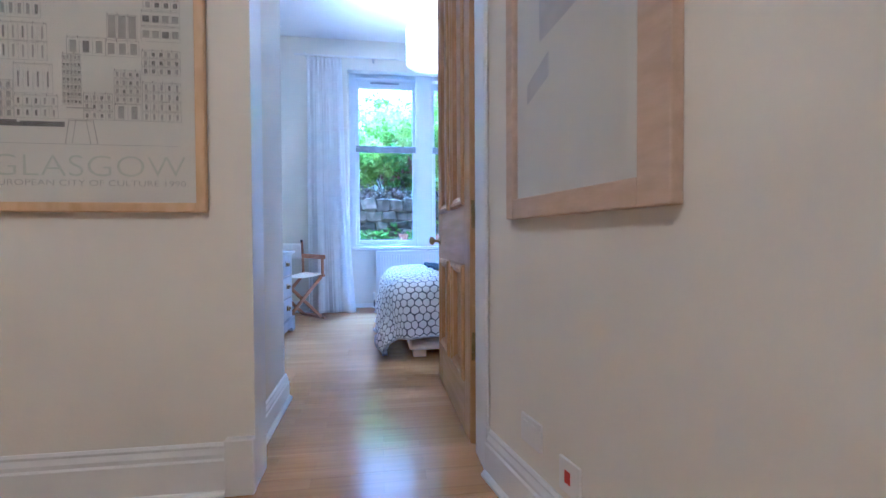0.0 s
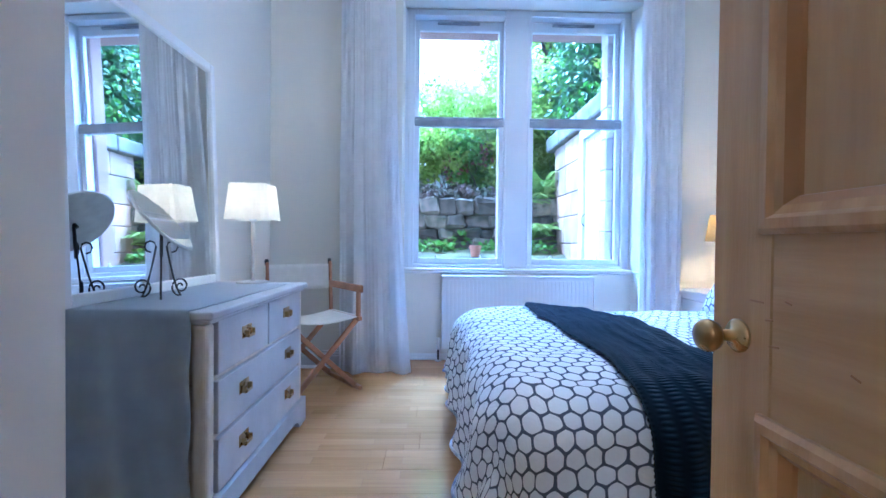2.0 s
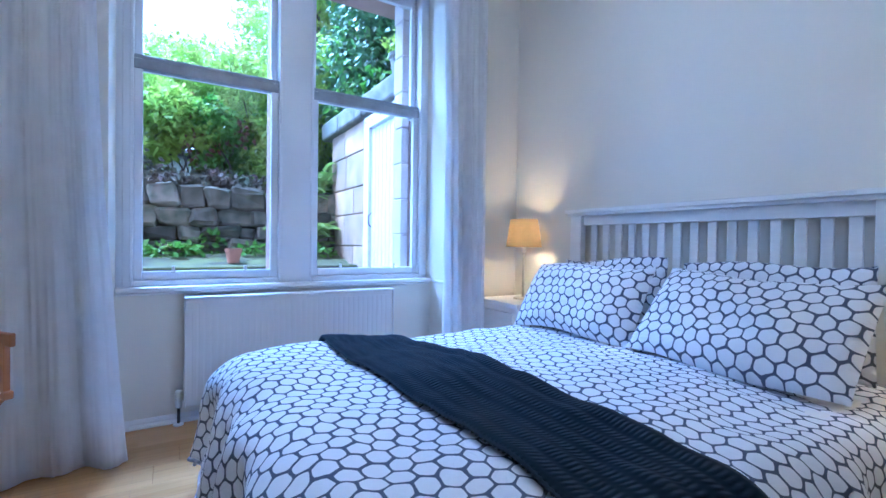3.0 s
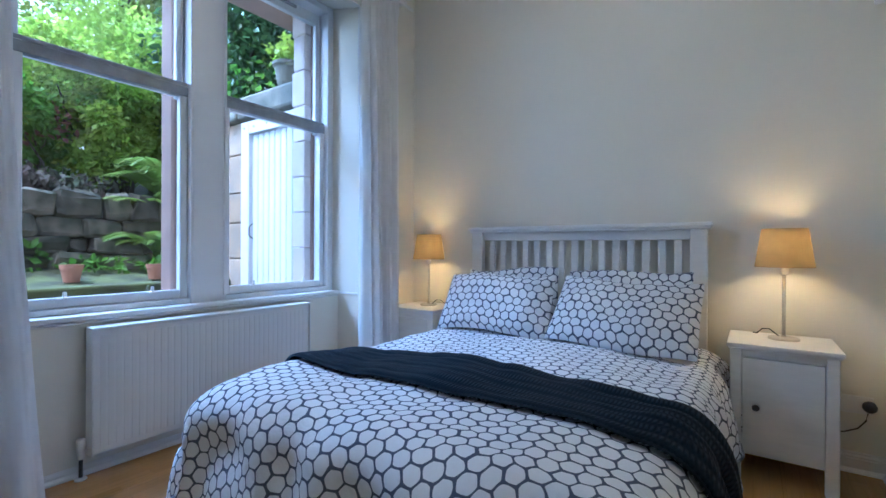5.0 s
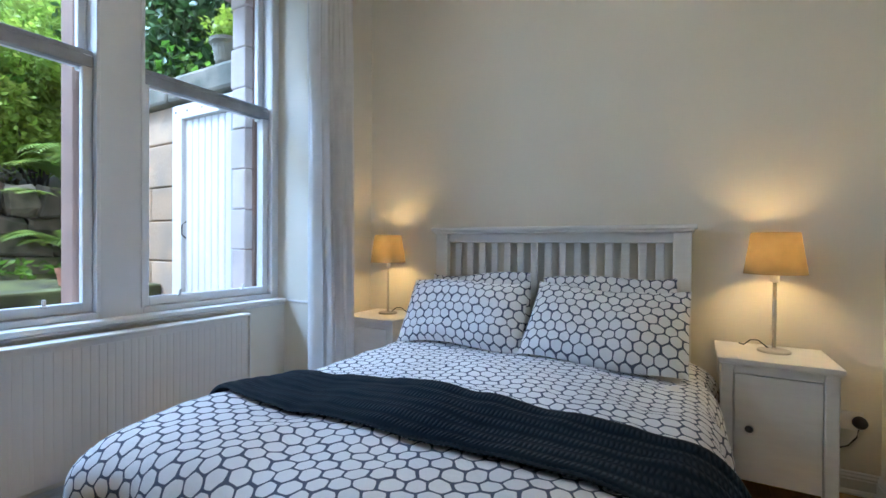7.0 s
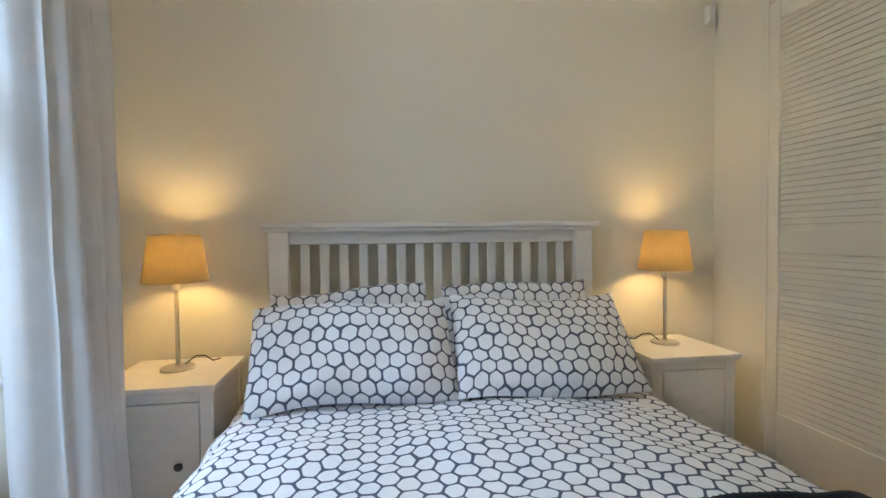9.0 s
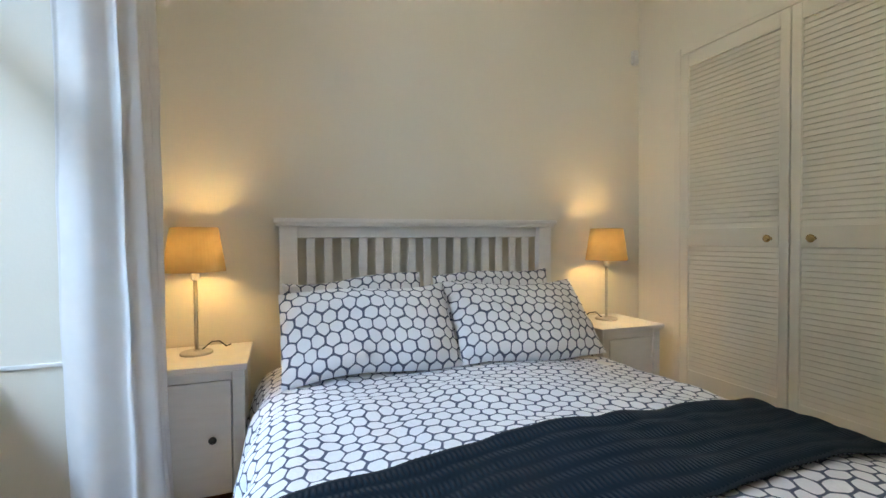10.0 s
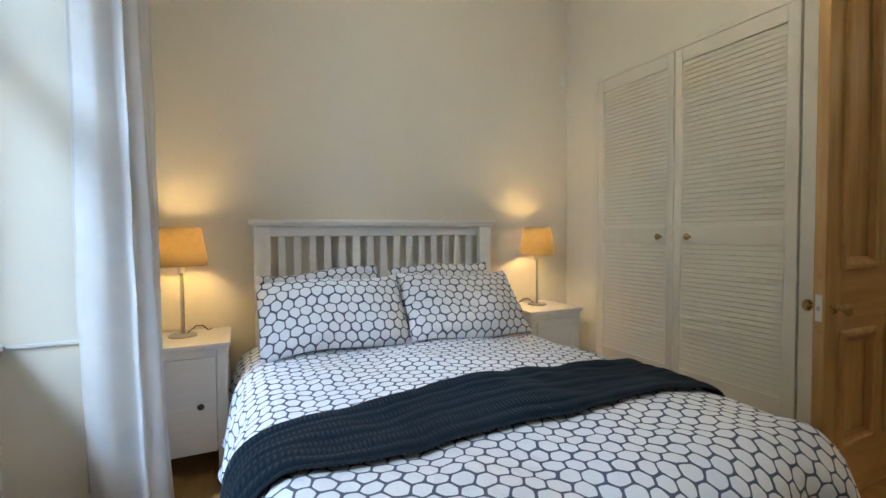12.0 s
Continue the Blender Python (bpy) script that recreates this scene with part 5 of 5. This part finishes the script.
for x0, x1, z0, z1, red in ((0.259, 0.377, 0.245, 0.332, False), (0.473, 0.564, 0.200, 0.292, True)):
    s_ = thing("wall_socket", (0, 0, 0), "white fused spur with a red rocker switch" if red else "white double wall socket near the skirting", "socket", "hall sockets")
    s_.matrix_world = HW
    part("plate", boxes(((x0, -0.010, z0), (x1, -0.0005, z1)), bevel=0.003, seg=2), PLASTIC, s_)
    if red:
        part("rocker", boxes(((x0 + 0.03, -0.014, z0 + 0.03), (x0 + 0.055, -0.010, z0 + 0.065)), bevel=0.002), mat("red_switch", (0.5, 0.03, 0.02), rough=0.4), s_, "red rocker")
    else:
        for k in (0.3, 0.7):
            xx = x0 + (x1 - x0) * k
            part("rocker", boxes(((xx - 0.012, -0.013, z1 - 0.035), (xx + 0.012, -0.010, z1 - 0.015)), bevel=0.002), PLASTIC, s_)
sw = thing("light_switch", (0, 0, 0), "white wall light switch in the passage", "light switch")
part("plate", boxes(((PX, 2.60, 1.345), (PX + 0.010, 2.69, 1.43)), bevel=0.003, seg=2), PLASTIC, sw)
for yy in (2.625, 2.665):
    part("rocker", boxes(((PX + 0.010, yy - 0.008, 1.375), (PX + 0.014, yy + 0.008, 1.40)), bevel=0.002), PLASTIC, sw)

sn = thing("alarm_sensor", (0, 0, 0), "small white alarm sensor high in the corner", "alarm sensor")
part("body", boxes(((EX - 0.038, CY + 0.035, 2.38), (EX - 0.001, CY + 0.078, 2.48)), bevel=0.010, seg=3), PLASTIC, sn)
part("lens", boxes(((EX - 0.043, CY + 0.041, 2.39), (EX - 0.036, CY + 0.072, 2.425)), bevel=0.006, seg=2), PLASTIC, sn)

so = thing("wall_socket", (0, 0, 0), "white double socket above the skirting by the bedside cabinet", "socket")
part("plate", boxes(((EX - 0.010, 3.335, 0.30), (EX - 0.0005, 3.475, 0.39)), bevel=0.003, seg=2), PLASTIC, so)
for yy in (3.365, 3.42):
    part("rocker", boxes(((EX - 0.013, yy, 0.365), (EX - 0.010, yy + 0.018, 0.382)), bevel=0.002), PLASTIC, so)
pg = thing("plug", (0, 0, 0), "black three-pin plug with its flex in the socket", "plug")
b = bmesh.new()
lathe(b, [(0.027, 0), (0.029, 0.006), (0.028, 0.024), (0.021, 0.036), (0.010, 0.039)], 24)
part("body", turned(b, pose(EX - 0.011, 3.352, 0.345, 0, -90, 0)), BLACK, pg, smooth=True)
b = bmesh.new()
tube(b, [(EX - 0.045, 3.362, 0.318), (EX - 0.05, 3.37, 0.28), (EX - 0.045, 3.40, 0.235), (EX - 0.035, 3.45, 0.205), (EX - 0.03, 3.52, 0.19), (EX - 0.02, 3.6, 0.17)], 0.0035, 8)
part("flex", b, BLACK, pg)
hl = thing("ceiling_light", (-0.6, -0.1, H), "lit hall ceiling light with an opal glass shade", "ceiling lamp")
b = bmesh.new()
lathe(b, [(0.07, 0), (0.07, -0.03), (0.05, -0.05)], 24)
part("base", b, PLASTIC, hl)
b = bmesh.new()
lathe(b, [(0.22, -0.46), (0.20, -0.30), (0.19, -0.30), (0.21, -0.46)], 32, close=False)
part("shade", b, SHADE_WHITE, hl)
b = bmesh.new()
tube(b, [(0, 0, -0.05), (0, 0, -0.33)], 0.004, 8)
part("flex", b, PLASTIC, hl)


# ---- outside ----
OVERCAST = emitter("bright_white_sky", (0.93, 0.97, 1.0), 1.6)
tagged(part("backdrop", boxes(((-260, 180, -20), (260, 182, 150))), OVERCAST), kind="structure")

def ground_z(x, y):
    if y < 8.2:
        return -0.05
    if y < 9.3:
        return 0.74 + 0.24 * (y - 8.2) / 1.1
    t = y - 9.3
    return 1.5 + min(t, 9) * 0.24 + min(max(t - 9, 0), 20) * 0.05


ys = [7.05, 7.6, 8.19, 8.21, 8.5, 8.8, 9.1, 9.29, 9.31, 9.6, 10, 10.6, 11.3, 12, 13, 14, 15.5, 17, 19, 22, 27, 35, 50, 80, 140, 300]
xs = [-300, -120, -50, -25, -14, -9, -6, -4.5, -3.5, -2.8, -2.2, -1.6, -1, -0.4, 0.2, 0.8, 1.4, 2, 2.6, 3.4, 4.5, 6, 9, 14, 25, 50, 120, 300]
bm = bmesh.new()
g = [[bm.verts.new((x, y, ground_z(x, y) + (0.06 * noise.noise((x * 1.3, y * 1.3, 0)) if y > 8.21 else 0))) for x in xs] for y in ys]
for i in range(len(ys) - 1):
    for j in range(len(xs) - 1):
        bm.faces.new((g[i][j], g[i][j + 1], g[i + 1][j + 1], g[i + 1][j]))
tagged(part("ground", bm, EARTH, smooth=True), kind="structure")
kerb = tagged(part("ground_kerb", boxes(((-3.5, 8.12, -0.05), (1.86, 8.34, 0.825)), bevel=0.02, seg=2), MOSS), kind="structure")
tagged(part("ground_moss_bed", sheet(40, 8, lambda u, v: Vector((-3.5 + 5.36 * u, 8.33 + 0.68 * v, 0.815 + 0.13 * v + 0.03 * noise.noise((u * 20, v * 5, 2))))), MOSS, smooth=True), kind="structure")


def stone_mesh(w, h, d, seed, round_=0.2):
    bm = boxes(((-w / 2, -d / 2, -h / 2), (w / 2, d / 2, h / 2)), bevel=min(w, h) * round_, seg=2)
    for v in bm.verts:
        q = v.co * 9 + Vector((seed * 7.3, seed, 0))
        v.co += Vector((noise.noise(q), noise.noise(q + Vector((5, 0, 0))), noise.noise(q + Vector((0, 9, 0))))) * 0.05
    me = bpy.data.meshes.new("stone")
    bm.to_mesh(me)
    bm.free()
    return me


rw = thing("retaining_wall", (0, 0, 0), "low garden retaining wall of rough dark stones", "stone wall")
part("core", boxes(((-4, 9.14, 0.6), (2.1, 9.34, 1.52))), EARTH, rw)
rnd = random.Random(7)
z = 0.88
course = 0
while z < 1.6:
    h = rnd.uniform(0.15, 0.25)
    x = -1.6 + rnd.uniform(-0.2, 0)
    while x < 2.0:
        w = rnd.uniform(0.18, 0.42)
        me = stone_mesh(w * 1.08, h * rnd.uniform(0.98, 1.14), 0.28, rnd.uniform(0, 50), rnd.uniform(0.12, 0.3))
        me.materials.append(STONE)
        ob = new("stone", me)
        ob.parent = rw
        ob.location = (x + w / 2, 9.12 + rnd.uniform(-0.07, 0.04), z + h / 2)
        ob.rotation_euler = (rnd.uniform(-0.12, 0.12), rnd.uniform(-0.10, 0.10), rnd.uniform(-0.07, 0.07))
        x += w
    z += h
    course += 1

gw = thing("garden_wall", (0, 0, 0), "buff sandstone garden wall with a grey coping", "stone wall")
part("core", boxes(((1.90, 7.92, -0.05), (2.2, 9.08, 2.36)), ((1.90, 7.06, 2.32), (2.2, 7.92, 2.36))), ASHLAR, gw)
zs = [-0.05, 0.33, 0.67, 1.021, 1.373, 1.669, 2.046, 2.36]
for i, (z0, z1) in enumerate(zip(zs, zs[1:])):
    yb = [7.92, 8.32 + 0.25 * (i % 2), 9.10] if i % 3 else [7.92, 8.62, 9.10]
    for y0, y1 in zip(yb, yb[1:]):
        bm = boxes(((1.868, y0 + 0.004, z0 + 0.004), (2.0, y1 - 0.004, z1 - 0.004)), bevel=0.012, seg=2)
        part("block", bm, ASHLAR, gw)
for y0, y1 in ((7.06, 7.95), (7.955, 8.7), (8.705, 9.36)):
    part("coping", boxes(((1.80, y0, 2.362), (2.3, y1, 2.575)), bevel=0.03, seg=2), COPING, gw, "weathered grey coping stone")

gd = thing("garden_door", (0, 0, 0), "white boarded door in the garden wall", "door")
WHITE_OUT = mat("white_outdoor_paint", (0.78, 0.79, 0.79), (0.72, 0.73, 0.72), 0.5, 4.0, 0.05, 30)
part("frame", boxes(((1.83, 7.785, -0.04), (1.90, 7.915, 2.335)), ((1.83, 6.99, 2.215), (1.90, 7.785, 2.335)), bevel=0.004), WHITE_OUT, gd)
y = 6.995
while y < 7.77:
    part("board", boxes(((1.862, y, -0.03), (1.888, min(y + 0.080, 7.782), 2.21)), bevel=0.008), WHITE_OUT, gd)
    y += 0.086
b = bmesh.new()
tube(b, [(1.86, 7.765, 1.22), (1.825, 7.765, 1.25), (1.825, 7.765, 1.33), (1.86, 7.765, 1.36)], 0.006, 8)
part("handle", b, IRON, gd, "black pull handle")
for yy in (7.3, 7.5, 7.7, 7.86):
    b = bmesh.new()
    lathe(b, [(0.009, 0), (0.007, 0.004), (0.002, 0.005)], 10)
    part("bolt_head", turned(b, pose(1.83, yy, 2.275, 0, -90, 0)), IRON, gd)
for i in range(8):
    z0 = 0.85 + i * 0.29
    solid("wall_quoin_stone", (1.735, 6.836, z0), (1.80, 6.985 + 0.02 * (i % 2), z0 + 0.285), QUOIN, 0.008)


def leaves(name, clumps, n, size, material, parent, seed, droop=0.3, label="", shell=0.55):
    """Many small folded leaves scattered through ellipsoid clumps, joined into one part."""
    r = np.random.RandomState(seed)
    vol = np.array([c[3] * c[4] * c[5] for c in clumps]) ** 0.8
    pick = r.choice(len(clumps), n, p=vol / vol.sum())
    cl = np.array(clumps)[pick]
    d = r.normal(size=(n, 3))
    d /= np.linalg.norm(d, axis=1)[:, None]
    rad = shell + (1 - shell) * r.rand(n) ** 0.5
    rad *= 1 + 0.25 * np.sin(d[:, 0] * 5 + d[:, 2] * 4 + pick)
    pos = cl[:, :3] + d * cl[:, 3:] * rad[:, None]
    out = d * 0.6 + r.normal(size=(n, 3)) * 0.7
    out[:, 2] -= droop
    out /= np.linalg.norm(out, axis=1)[:, None]
    up = r.normal(size=(n, 3)) * 0.6 + np.array([0, -0.35, 0.8])
    side = np.cross(out, up)
    side /= np.linalg.norm(side, axis=1)[:, None] + 1e-9
    nrm = np.cross(side, out)
    s = size * r.uniform(0.6, 1.25, n)[:, None]
    p0, p3 = pos, pos + out * s
    mid = pos + out * s * 0.45 - nrm * s * 0.08
    p1, p2 = mid + side * s * 0.34 + nrm * s * 0.16, mid - side * s * 0.34 + nrm * s * 0.16
    verts = np.stack([p0, p1, p3, p2], 1).reshape(-1, 3)
    k = np.arange(n) * 4
    faces = np.concatenate([np.stack([k, k + 1, k + 2], 1), np.stack([k, k + 2, k + 3], 1)])
    me = bpy.data.meshes.new(name)
    me.from_pydata(verts.tolist(), [], faces.tolist())
    me.materials.append(material)
    ob = new(name, me)
    ob.parent = parent
    return tagged(ob, label=label, kind="stuff")


def stems(parent, base, tops, r0, seed, name="stem", material=BARK):
    rnd_ = random.Random(seed)
    for tp in tops:
        a, c = Vector(base) + Vector((rnd_.uniform(-0.1, 0.1), rnd_.uniform(-0.1, 0.1), -0.1)), Vector(tp)
        m1 = a.lerp(c, 0.35) + Vector((rnd_.uniform(-0.1, 0.1), rnd_.uniform(-0.1, 0.1), 0.1))
        m2 = a.lerp(c, 0.7) + Vector((rnd_.uniform(-0.1, 0.1), rnd_.uniform(-0.1, 0.1), 0.05))
        b = bmesh.new()
        tube(b, [a, m1, m2, c], [r0, r0 * 0.8, r0 * 0.55, r0 * 0.3], 7)
        part(name, b, material, parent)


def shrub(at, spread, height, n, size, material, seed, label, kindname="shrub", droop=0.3, r0=0.012, cat="shrub"):
    x, y = at
    z = ground_z(x, y)
    sh = thing(kindname, (0, 0, 0), label, cat, "garden shrubs" if cat == "shrub" else "")
    rnd_ = random.Random(seed)
    cl, tops = [], []
    for _ in range(9):
        q = (x + rnd_.uniform(-spread, spread), y + rnd_.uniform(-spread, spread) * 0.7, z + height * rnd_.uniform(0.3, 0.95))
        s = rnd_.uniform(0.28, 0.5)
        cl.append((*q, spread * s * 1.2, spread * s, height * s * 0.42))
        tops.append(q)
    stems(sh, (x, y, z), tops[:6], r0, seed)
    leaves("foliage", cl, n, size, material, sh, seed, droop, shell=0.3)
    return sh


shrub((-0.35, 10.1), 0.75, 1.45, 6500, 0.08, LEAF_LIGHT, 1, "bright green leafy shrub above the retaining wall")
shrub((0.45, 10.4), 0.85, 1.95, 7500, 0.075, LEAF_LIGHT, 2, "bright spring-green shrub on the bank")
shrub((1.15, 10.0), 0.7, 1.65, 6500, 0.07, LEAF_LIGHT, 3, "green shrub with slender stems on the bank")
shrub((0.62, 9.75), 0.35, 1.15, 240, 0.085, LEAF_RED, 4, "sparse shrub with coppery red leaves")
shrub((1.75, 10.4), 0.8, 2.4, 7500, 0.07, LEAF_LIGHT, 5, "tall green shrub by the garden wall's end")
shrub((-1.4, 10.6), 0.9, 1.7, 3600, 0.09, LEAF, 6, "dense green shrub on the bank")
shrub((2.6, 11.6), 1.1, 2.9, 9000, 0.08, LEAF_LIGHT, 7, "tall sunlit shrub on the bank")
shrub((1.55, 9.72), 0.50, 1.35, 3600, 0.085, LEAF_LIGHT, 11, "fresh green shrub with many slender stems above the ferns")
shrub((2.05, 9.95), 0.50, 1.75, 3400, 0.090, LEAF_LIGHT, 12, "fresh green shrub by the end of the garden wall")
shrub((0.20, 9.75), 0.45, 1.05, 2600, 0.085, LEAF_LIGHT, 13, "small bright green shrub over the stone wall")
shrub((0.85, 9.70), 0.42, 1.10, 2400, 0.080, LEAF, 14, "small green shrub over the stone wall")
shrub((0.25, 9.45), 0.55, 0.42, 1300, 0.07, LEAF_PURPLE, 8, "low purple-leaved plant spilling over the wall", "purple_plant", 0.7, 0.006)
shrub((1.0, 9.42), 0.5, 0.36, 1000, 0.07, LEAF_PURPLE, 9, "low purple-leaved plant spilling over the wall", "purple_plant", 0.7, 0.006)


def tree(at, height, spread, n, size, material, seed, label):
    x, y = at
    z = ground_z(x, y)
    tr = thing("tree", (0, 0, 0), label, "tree", "garden trees")
    rnd_ = random.Random(seed)
    b = bmesh.new()
    tube(b, [(x, y, z - 0.2), (x + 0.1, y, z + height * 0.3), (x - 0.05, y + 0.1, z + height * 0.6), (x + 0.1, y, z + height * 0.9)], [0.16, 0.12, 0.08, 0.03], 9)
    part("trunk", b, BARK, tr)
    cl, tops = [], []
    for _ in range(20):
        a = rnd_.uniform(0, 6.28)
        rr = spread * rnd_.uniform(0.1, 1)
        q = (x + rr * math.cos(a), y + rr * math.sin(a) * 0.7, z + height * rnd_.uniform(0.22, 1.0))
        s = rnd_.uniform(0.25, 0.42)
        cl.append((*q, spread * s, spread * s, spread * s * 0.75))
        tops.append(q)
    stems(tr, (x, y, z + height * 0.25), tops[:9], 0.04, seed, "limb")
    leaves("crown", cl, n, size, material, tr, seed, 0.35, shell=0.25)
    return tr


tree((2.9, 13.5), 5.2, 2.0, 8500, 0.13, LEAF_LIGHT, 21, "sunlit broadleaf tree at the top of the bank")
tree((5.2, 14.5), 6.5, 2.6, 8500, 0.16, LEAF_LIGHT, 22, "tall broadleaf tree at the top of the bank")
tree((0.2, 15.5), 2.1, 2.0, 6000, 0.13, LEAF_LIGHT, 23, "small pale broadleaf tree on the bank")
tree((-2.6, 15.0), 4.2, 2.2, 6500, 0.15, LEAF, 24, "broadleaf tree on the bank")
tree((-6.5, 16.5), 6.0, 3.0, 6500, 0.2, LEAF, 25, "broad tree on the bank")
tree((9.5, 15.0), 7.5, 3.2, 6500, 0.2, LEAF, 26, "tall dark tree beyond the garden wall")

iv = thing("ivy", (0, 0, 0), "mass of large dark ivy leaves behind the garden wall", "ivy")
leaves("foliage", [(2.35, 9.3, 2.9, 0.45, 0.9, 0.5), (2.5, 9.9, 3.7, 0.6, 0.9, 0.7), (2.45, 9.0, 3.4, 0.5, 0.8, 0.7), (2.6, 9.2, 4.4, 0.7, 1.1, 0.7), (2.3, 10.3, 2.6, 0.5, 0.6, 0.9), (2.9, 8.2, 3.9, 0.6, 0.8, 1.0), (2.8, 8.0, 3.1, 0.35, 0.7, 0.4), (2.7, 9.5, 5.2, 0.8, 1.2, 0.6)], 11000, 0.115, LEAF_DARK, iv, 31, 0.75, shell=0.35)
stems(iv, (2.55, 9.6, 1.4), [(2.4, 9.2, 3.2), (2.6, 9.5, 4.4), (2.7, 8.9, 4.2), (2.5, 10.1, 3.6), (2.8, 8.2, 3.8)], 0.05, 33, "vine")
leaves("light_leaves", [(2.2, 9.0, 2.85, 0.3, 0.7, 0.3), (2.3, 9.6, 3.6, 0.3, 0.7, 0.5), (2.4, 8.3, 3.0, 0.2, 0.5, 0.25)], 700, 0.105, LEAF, iv, 34, 0.6, shell=0.6)


def fern(at, reach, n, seed):
    f_ = thing("fern", (0, 0, 0), "lady fern with arching feathery fronds against the stones", "fern", "garden ferns")
    rnd_ = random.Random(seed)
    for k in range(n):
        a = rnd_.uniform(math.pi * 0.9, math.pi * 2.1)
        L_ = reach * rnd_.uniform(0.7, 1.1)
        rise = rnd_.uniform(0.7, 1.25) * (1.4 if reach > 0.55 else 1.0)
        dx, dy = math.cos(a), math.sin(a) * 0.6
        verts, faces = [], []
        m_ = 26
        pts = []
        for i in range(m_ + 1):
            t = i / m_
            pts.append(Vector((at[0] + dx * L_ * t, at[1] + dy * L_ * t, at[2] + L_ * (rise * t * 1.6 - 1.25 * rise * t * t) * 0.9)))
        for i in range(1, m_):
            p, q = pts[i], pts[i + 1]
            d = (q - p).normalized()
            sd = d.cross(Vector((0, 0, 1))).normalized()
            wl = L_ * 0.26 * math.sin(math.pi * min(1, (i / m_) ** 0.75)) + 0.01
            for sg in (-1, 1):
                tip = p + sd * sg * wl + d * wl * 0.45 - Vector((0, 0, wl * 0.22))
                k0 = len(verts)
                verts += [p, p.lerp(tip, 0.45) + d * 0.013 + Vector((0, 0, 0.006)), tip, p.lerp(tip, 0.45) - d * 0.011]
                faces += [(k0, k0 + 1, k0 + 2), (k0, k0 + 2, k0 + 3)]
        me = bpy.data.meshes.new("frond")
        me.from_pydata([tuple(v) for v in verts], [], faces)
        me.materials.append(FERN)
        ob = new("frond", me)
        ob.parent = f_
    return f_


fern((1.52, 8.98, 1.00), 0.55, 20, 3)
fern((1.48, 9.12, 1.45), 0.52, 20, 4)
fern((1.72, 9.2, 1.62), 0.58, 20, 5)
fern((1.78, 9.05, 0.92), 0.36, 8, 6)
fern((0.28, 8.85, 0.93), 0.22, 7, 8)


def flowerpot(at, r, h, label):
    p_ = thing("flowerpot", at, label, "plant pot", "terracotta pots")
    b = bmesh.new()
    lathe(b, [(r * 0.68, 0), (r * 0.92, h * 0.74), (r * 1.0, h * 0.74), (r * 1.04, h), (r * 0.92, h), (r * 0.88, h * 0.8), (r * 0.62, 0.012)], 26, close=False)
    part("pot", b, TERRA, p_, smooth=False)
    b = bmesh.new()
    lathe(b, [(0.001, h * 0.86), (r * 0.9, h * 0.84)], 26, close=False)
    part("soil", b, EARTH, p_)
    return p_


flowerpot((0.675, 8.45, 0.84), 0.078, 0.145, "small terracotta pot on the mossy ledge")
flowerpot((1.285, 8.42, 0.835), 0.070, 0.14, "small terracotta pot on the mossy ledge")
low = thing("ground_plants", (0, 0, 0), "low leafy plants along the foot of the stones", "plants", kind="stuff")
leaves("foliage", [(0.15, 8.75, 0.95, 0.3, 0.1, 0.07), (0.95, 8.8, 0.96, 0.25, 0.1, 0.06), (-0.35, 8.8, 0.97, 0.3, 0.1, 0.06), (0.5, 8.92, 1.0, 0.15, 0.06, 0.12), (1.5, 8.7, 0.95, 0.25, 0.1, 0.07)], 520, 0.075, LEAF, low, 51, 0.1)
ur = thing("urn", (2.06, 7.50, 2.575), "fluted stone urn with a small leafy plant on the coping", "planter")
b = bmesh.new()
lathe(b, [(0.09, 0), (0.085, 0.03), (0.06, 0.05), (0.10, 0.12), (0.125, 0.26), (0.145, 0.28), (0.145, 0.31), (0.12, 0.31), (0.11, 0.2)], 28, close=False)
part("bowl", b, COPING, ur)
leaves("plant", [(0, 0, 0.42, 0.15, 0.15, 0.13)], 420, 0.055, LEAF_LIGHT, ur, 61, 0.1, shell=0.2)


# ---- floor boards, last ----
fl = thing("floor", (0, 0, 0), "", "", kind="structure")
rnd = random.Random(5)
BW = 0.195
cache = {}
y = -1.74
row = 0
while y < 6.60:
    y1 = min(y + BW, 6.60)
    x = -2.74 - rnd.uniform(0, 1.4)
    while x < EX + 0.02:
        L_ = rnd.choice((1.2, 1.6, 2.0))
        a, c = max(x, -2.74), min(x + L_, EX + 0.02)
        if c - a > 0.05 and not (y > HY + 0.3 and c < WX - 0.1):
            key = (round(c - a, 3), round(y1 - y, 3))
            if key not in cache:
                me = bpy.data.meshes.new("plank")
                bm = boxes(((0, 0.0003, -0.014), (key[0] - 0.0006, key[1] - 0.0003, 0)), bevel=0.0008)
                bm.to_mesh(me)
                bm.free()
                me.materials.append(FLOOR)
                cache[key] = me
            ob = new("plank", cache[key])
            ob.parent = fl
            ob.location = (a, y, 0)
        x += L_
    y = y1 if y1 < 6.6 else 9
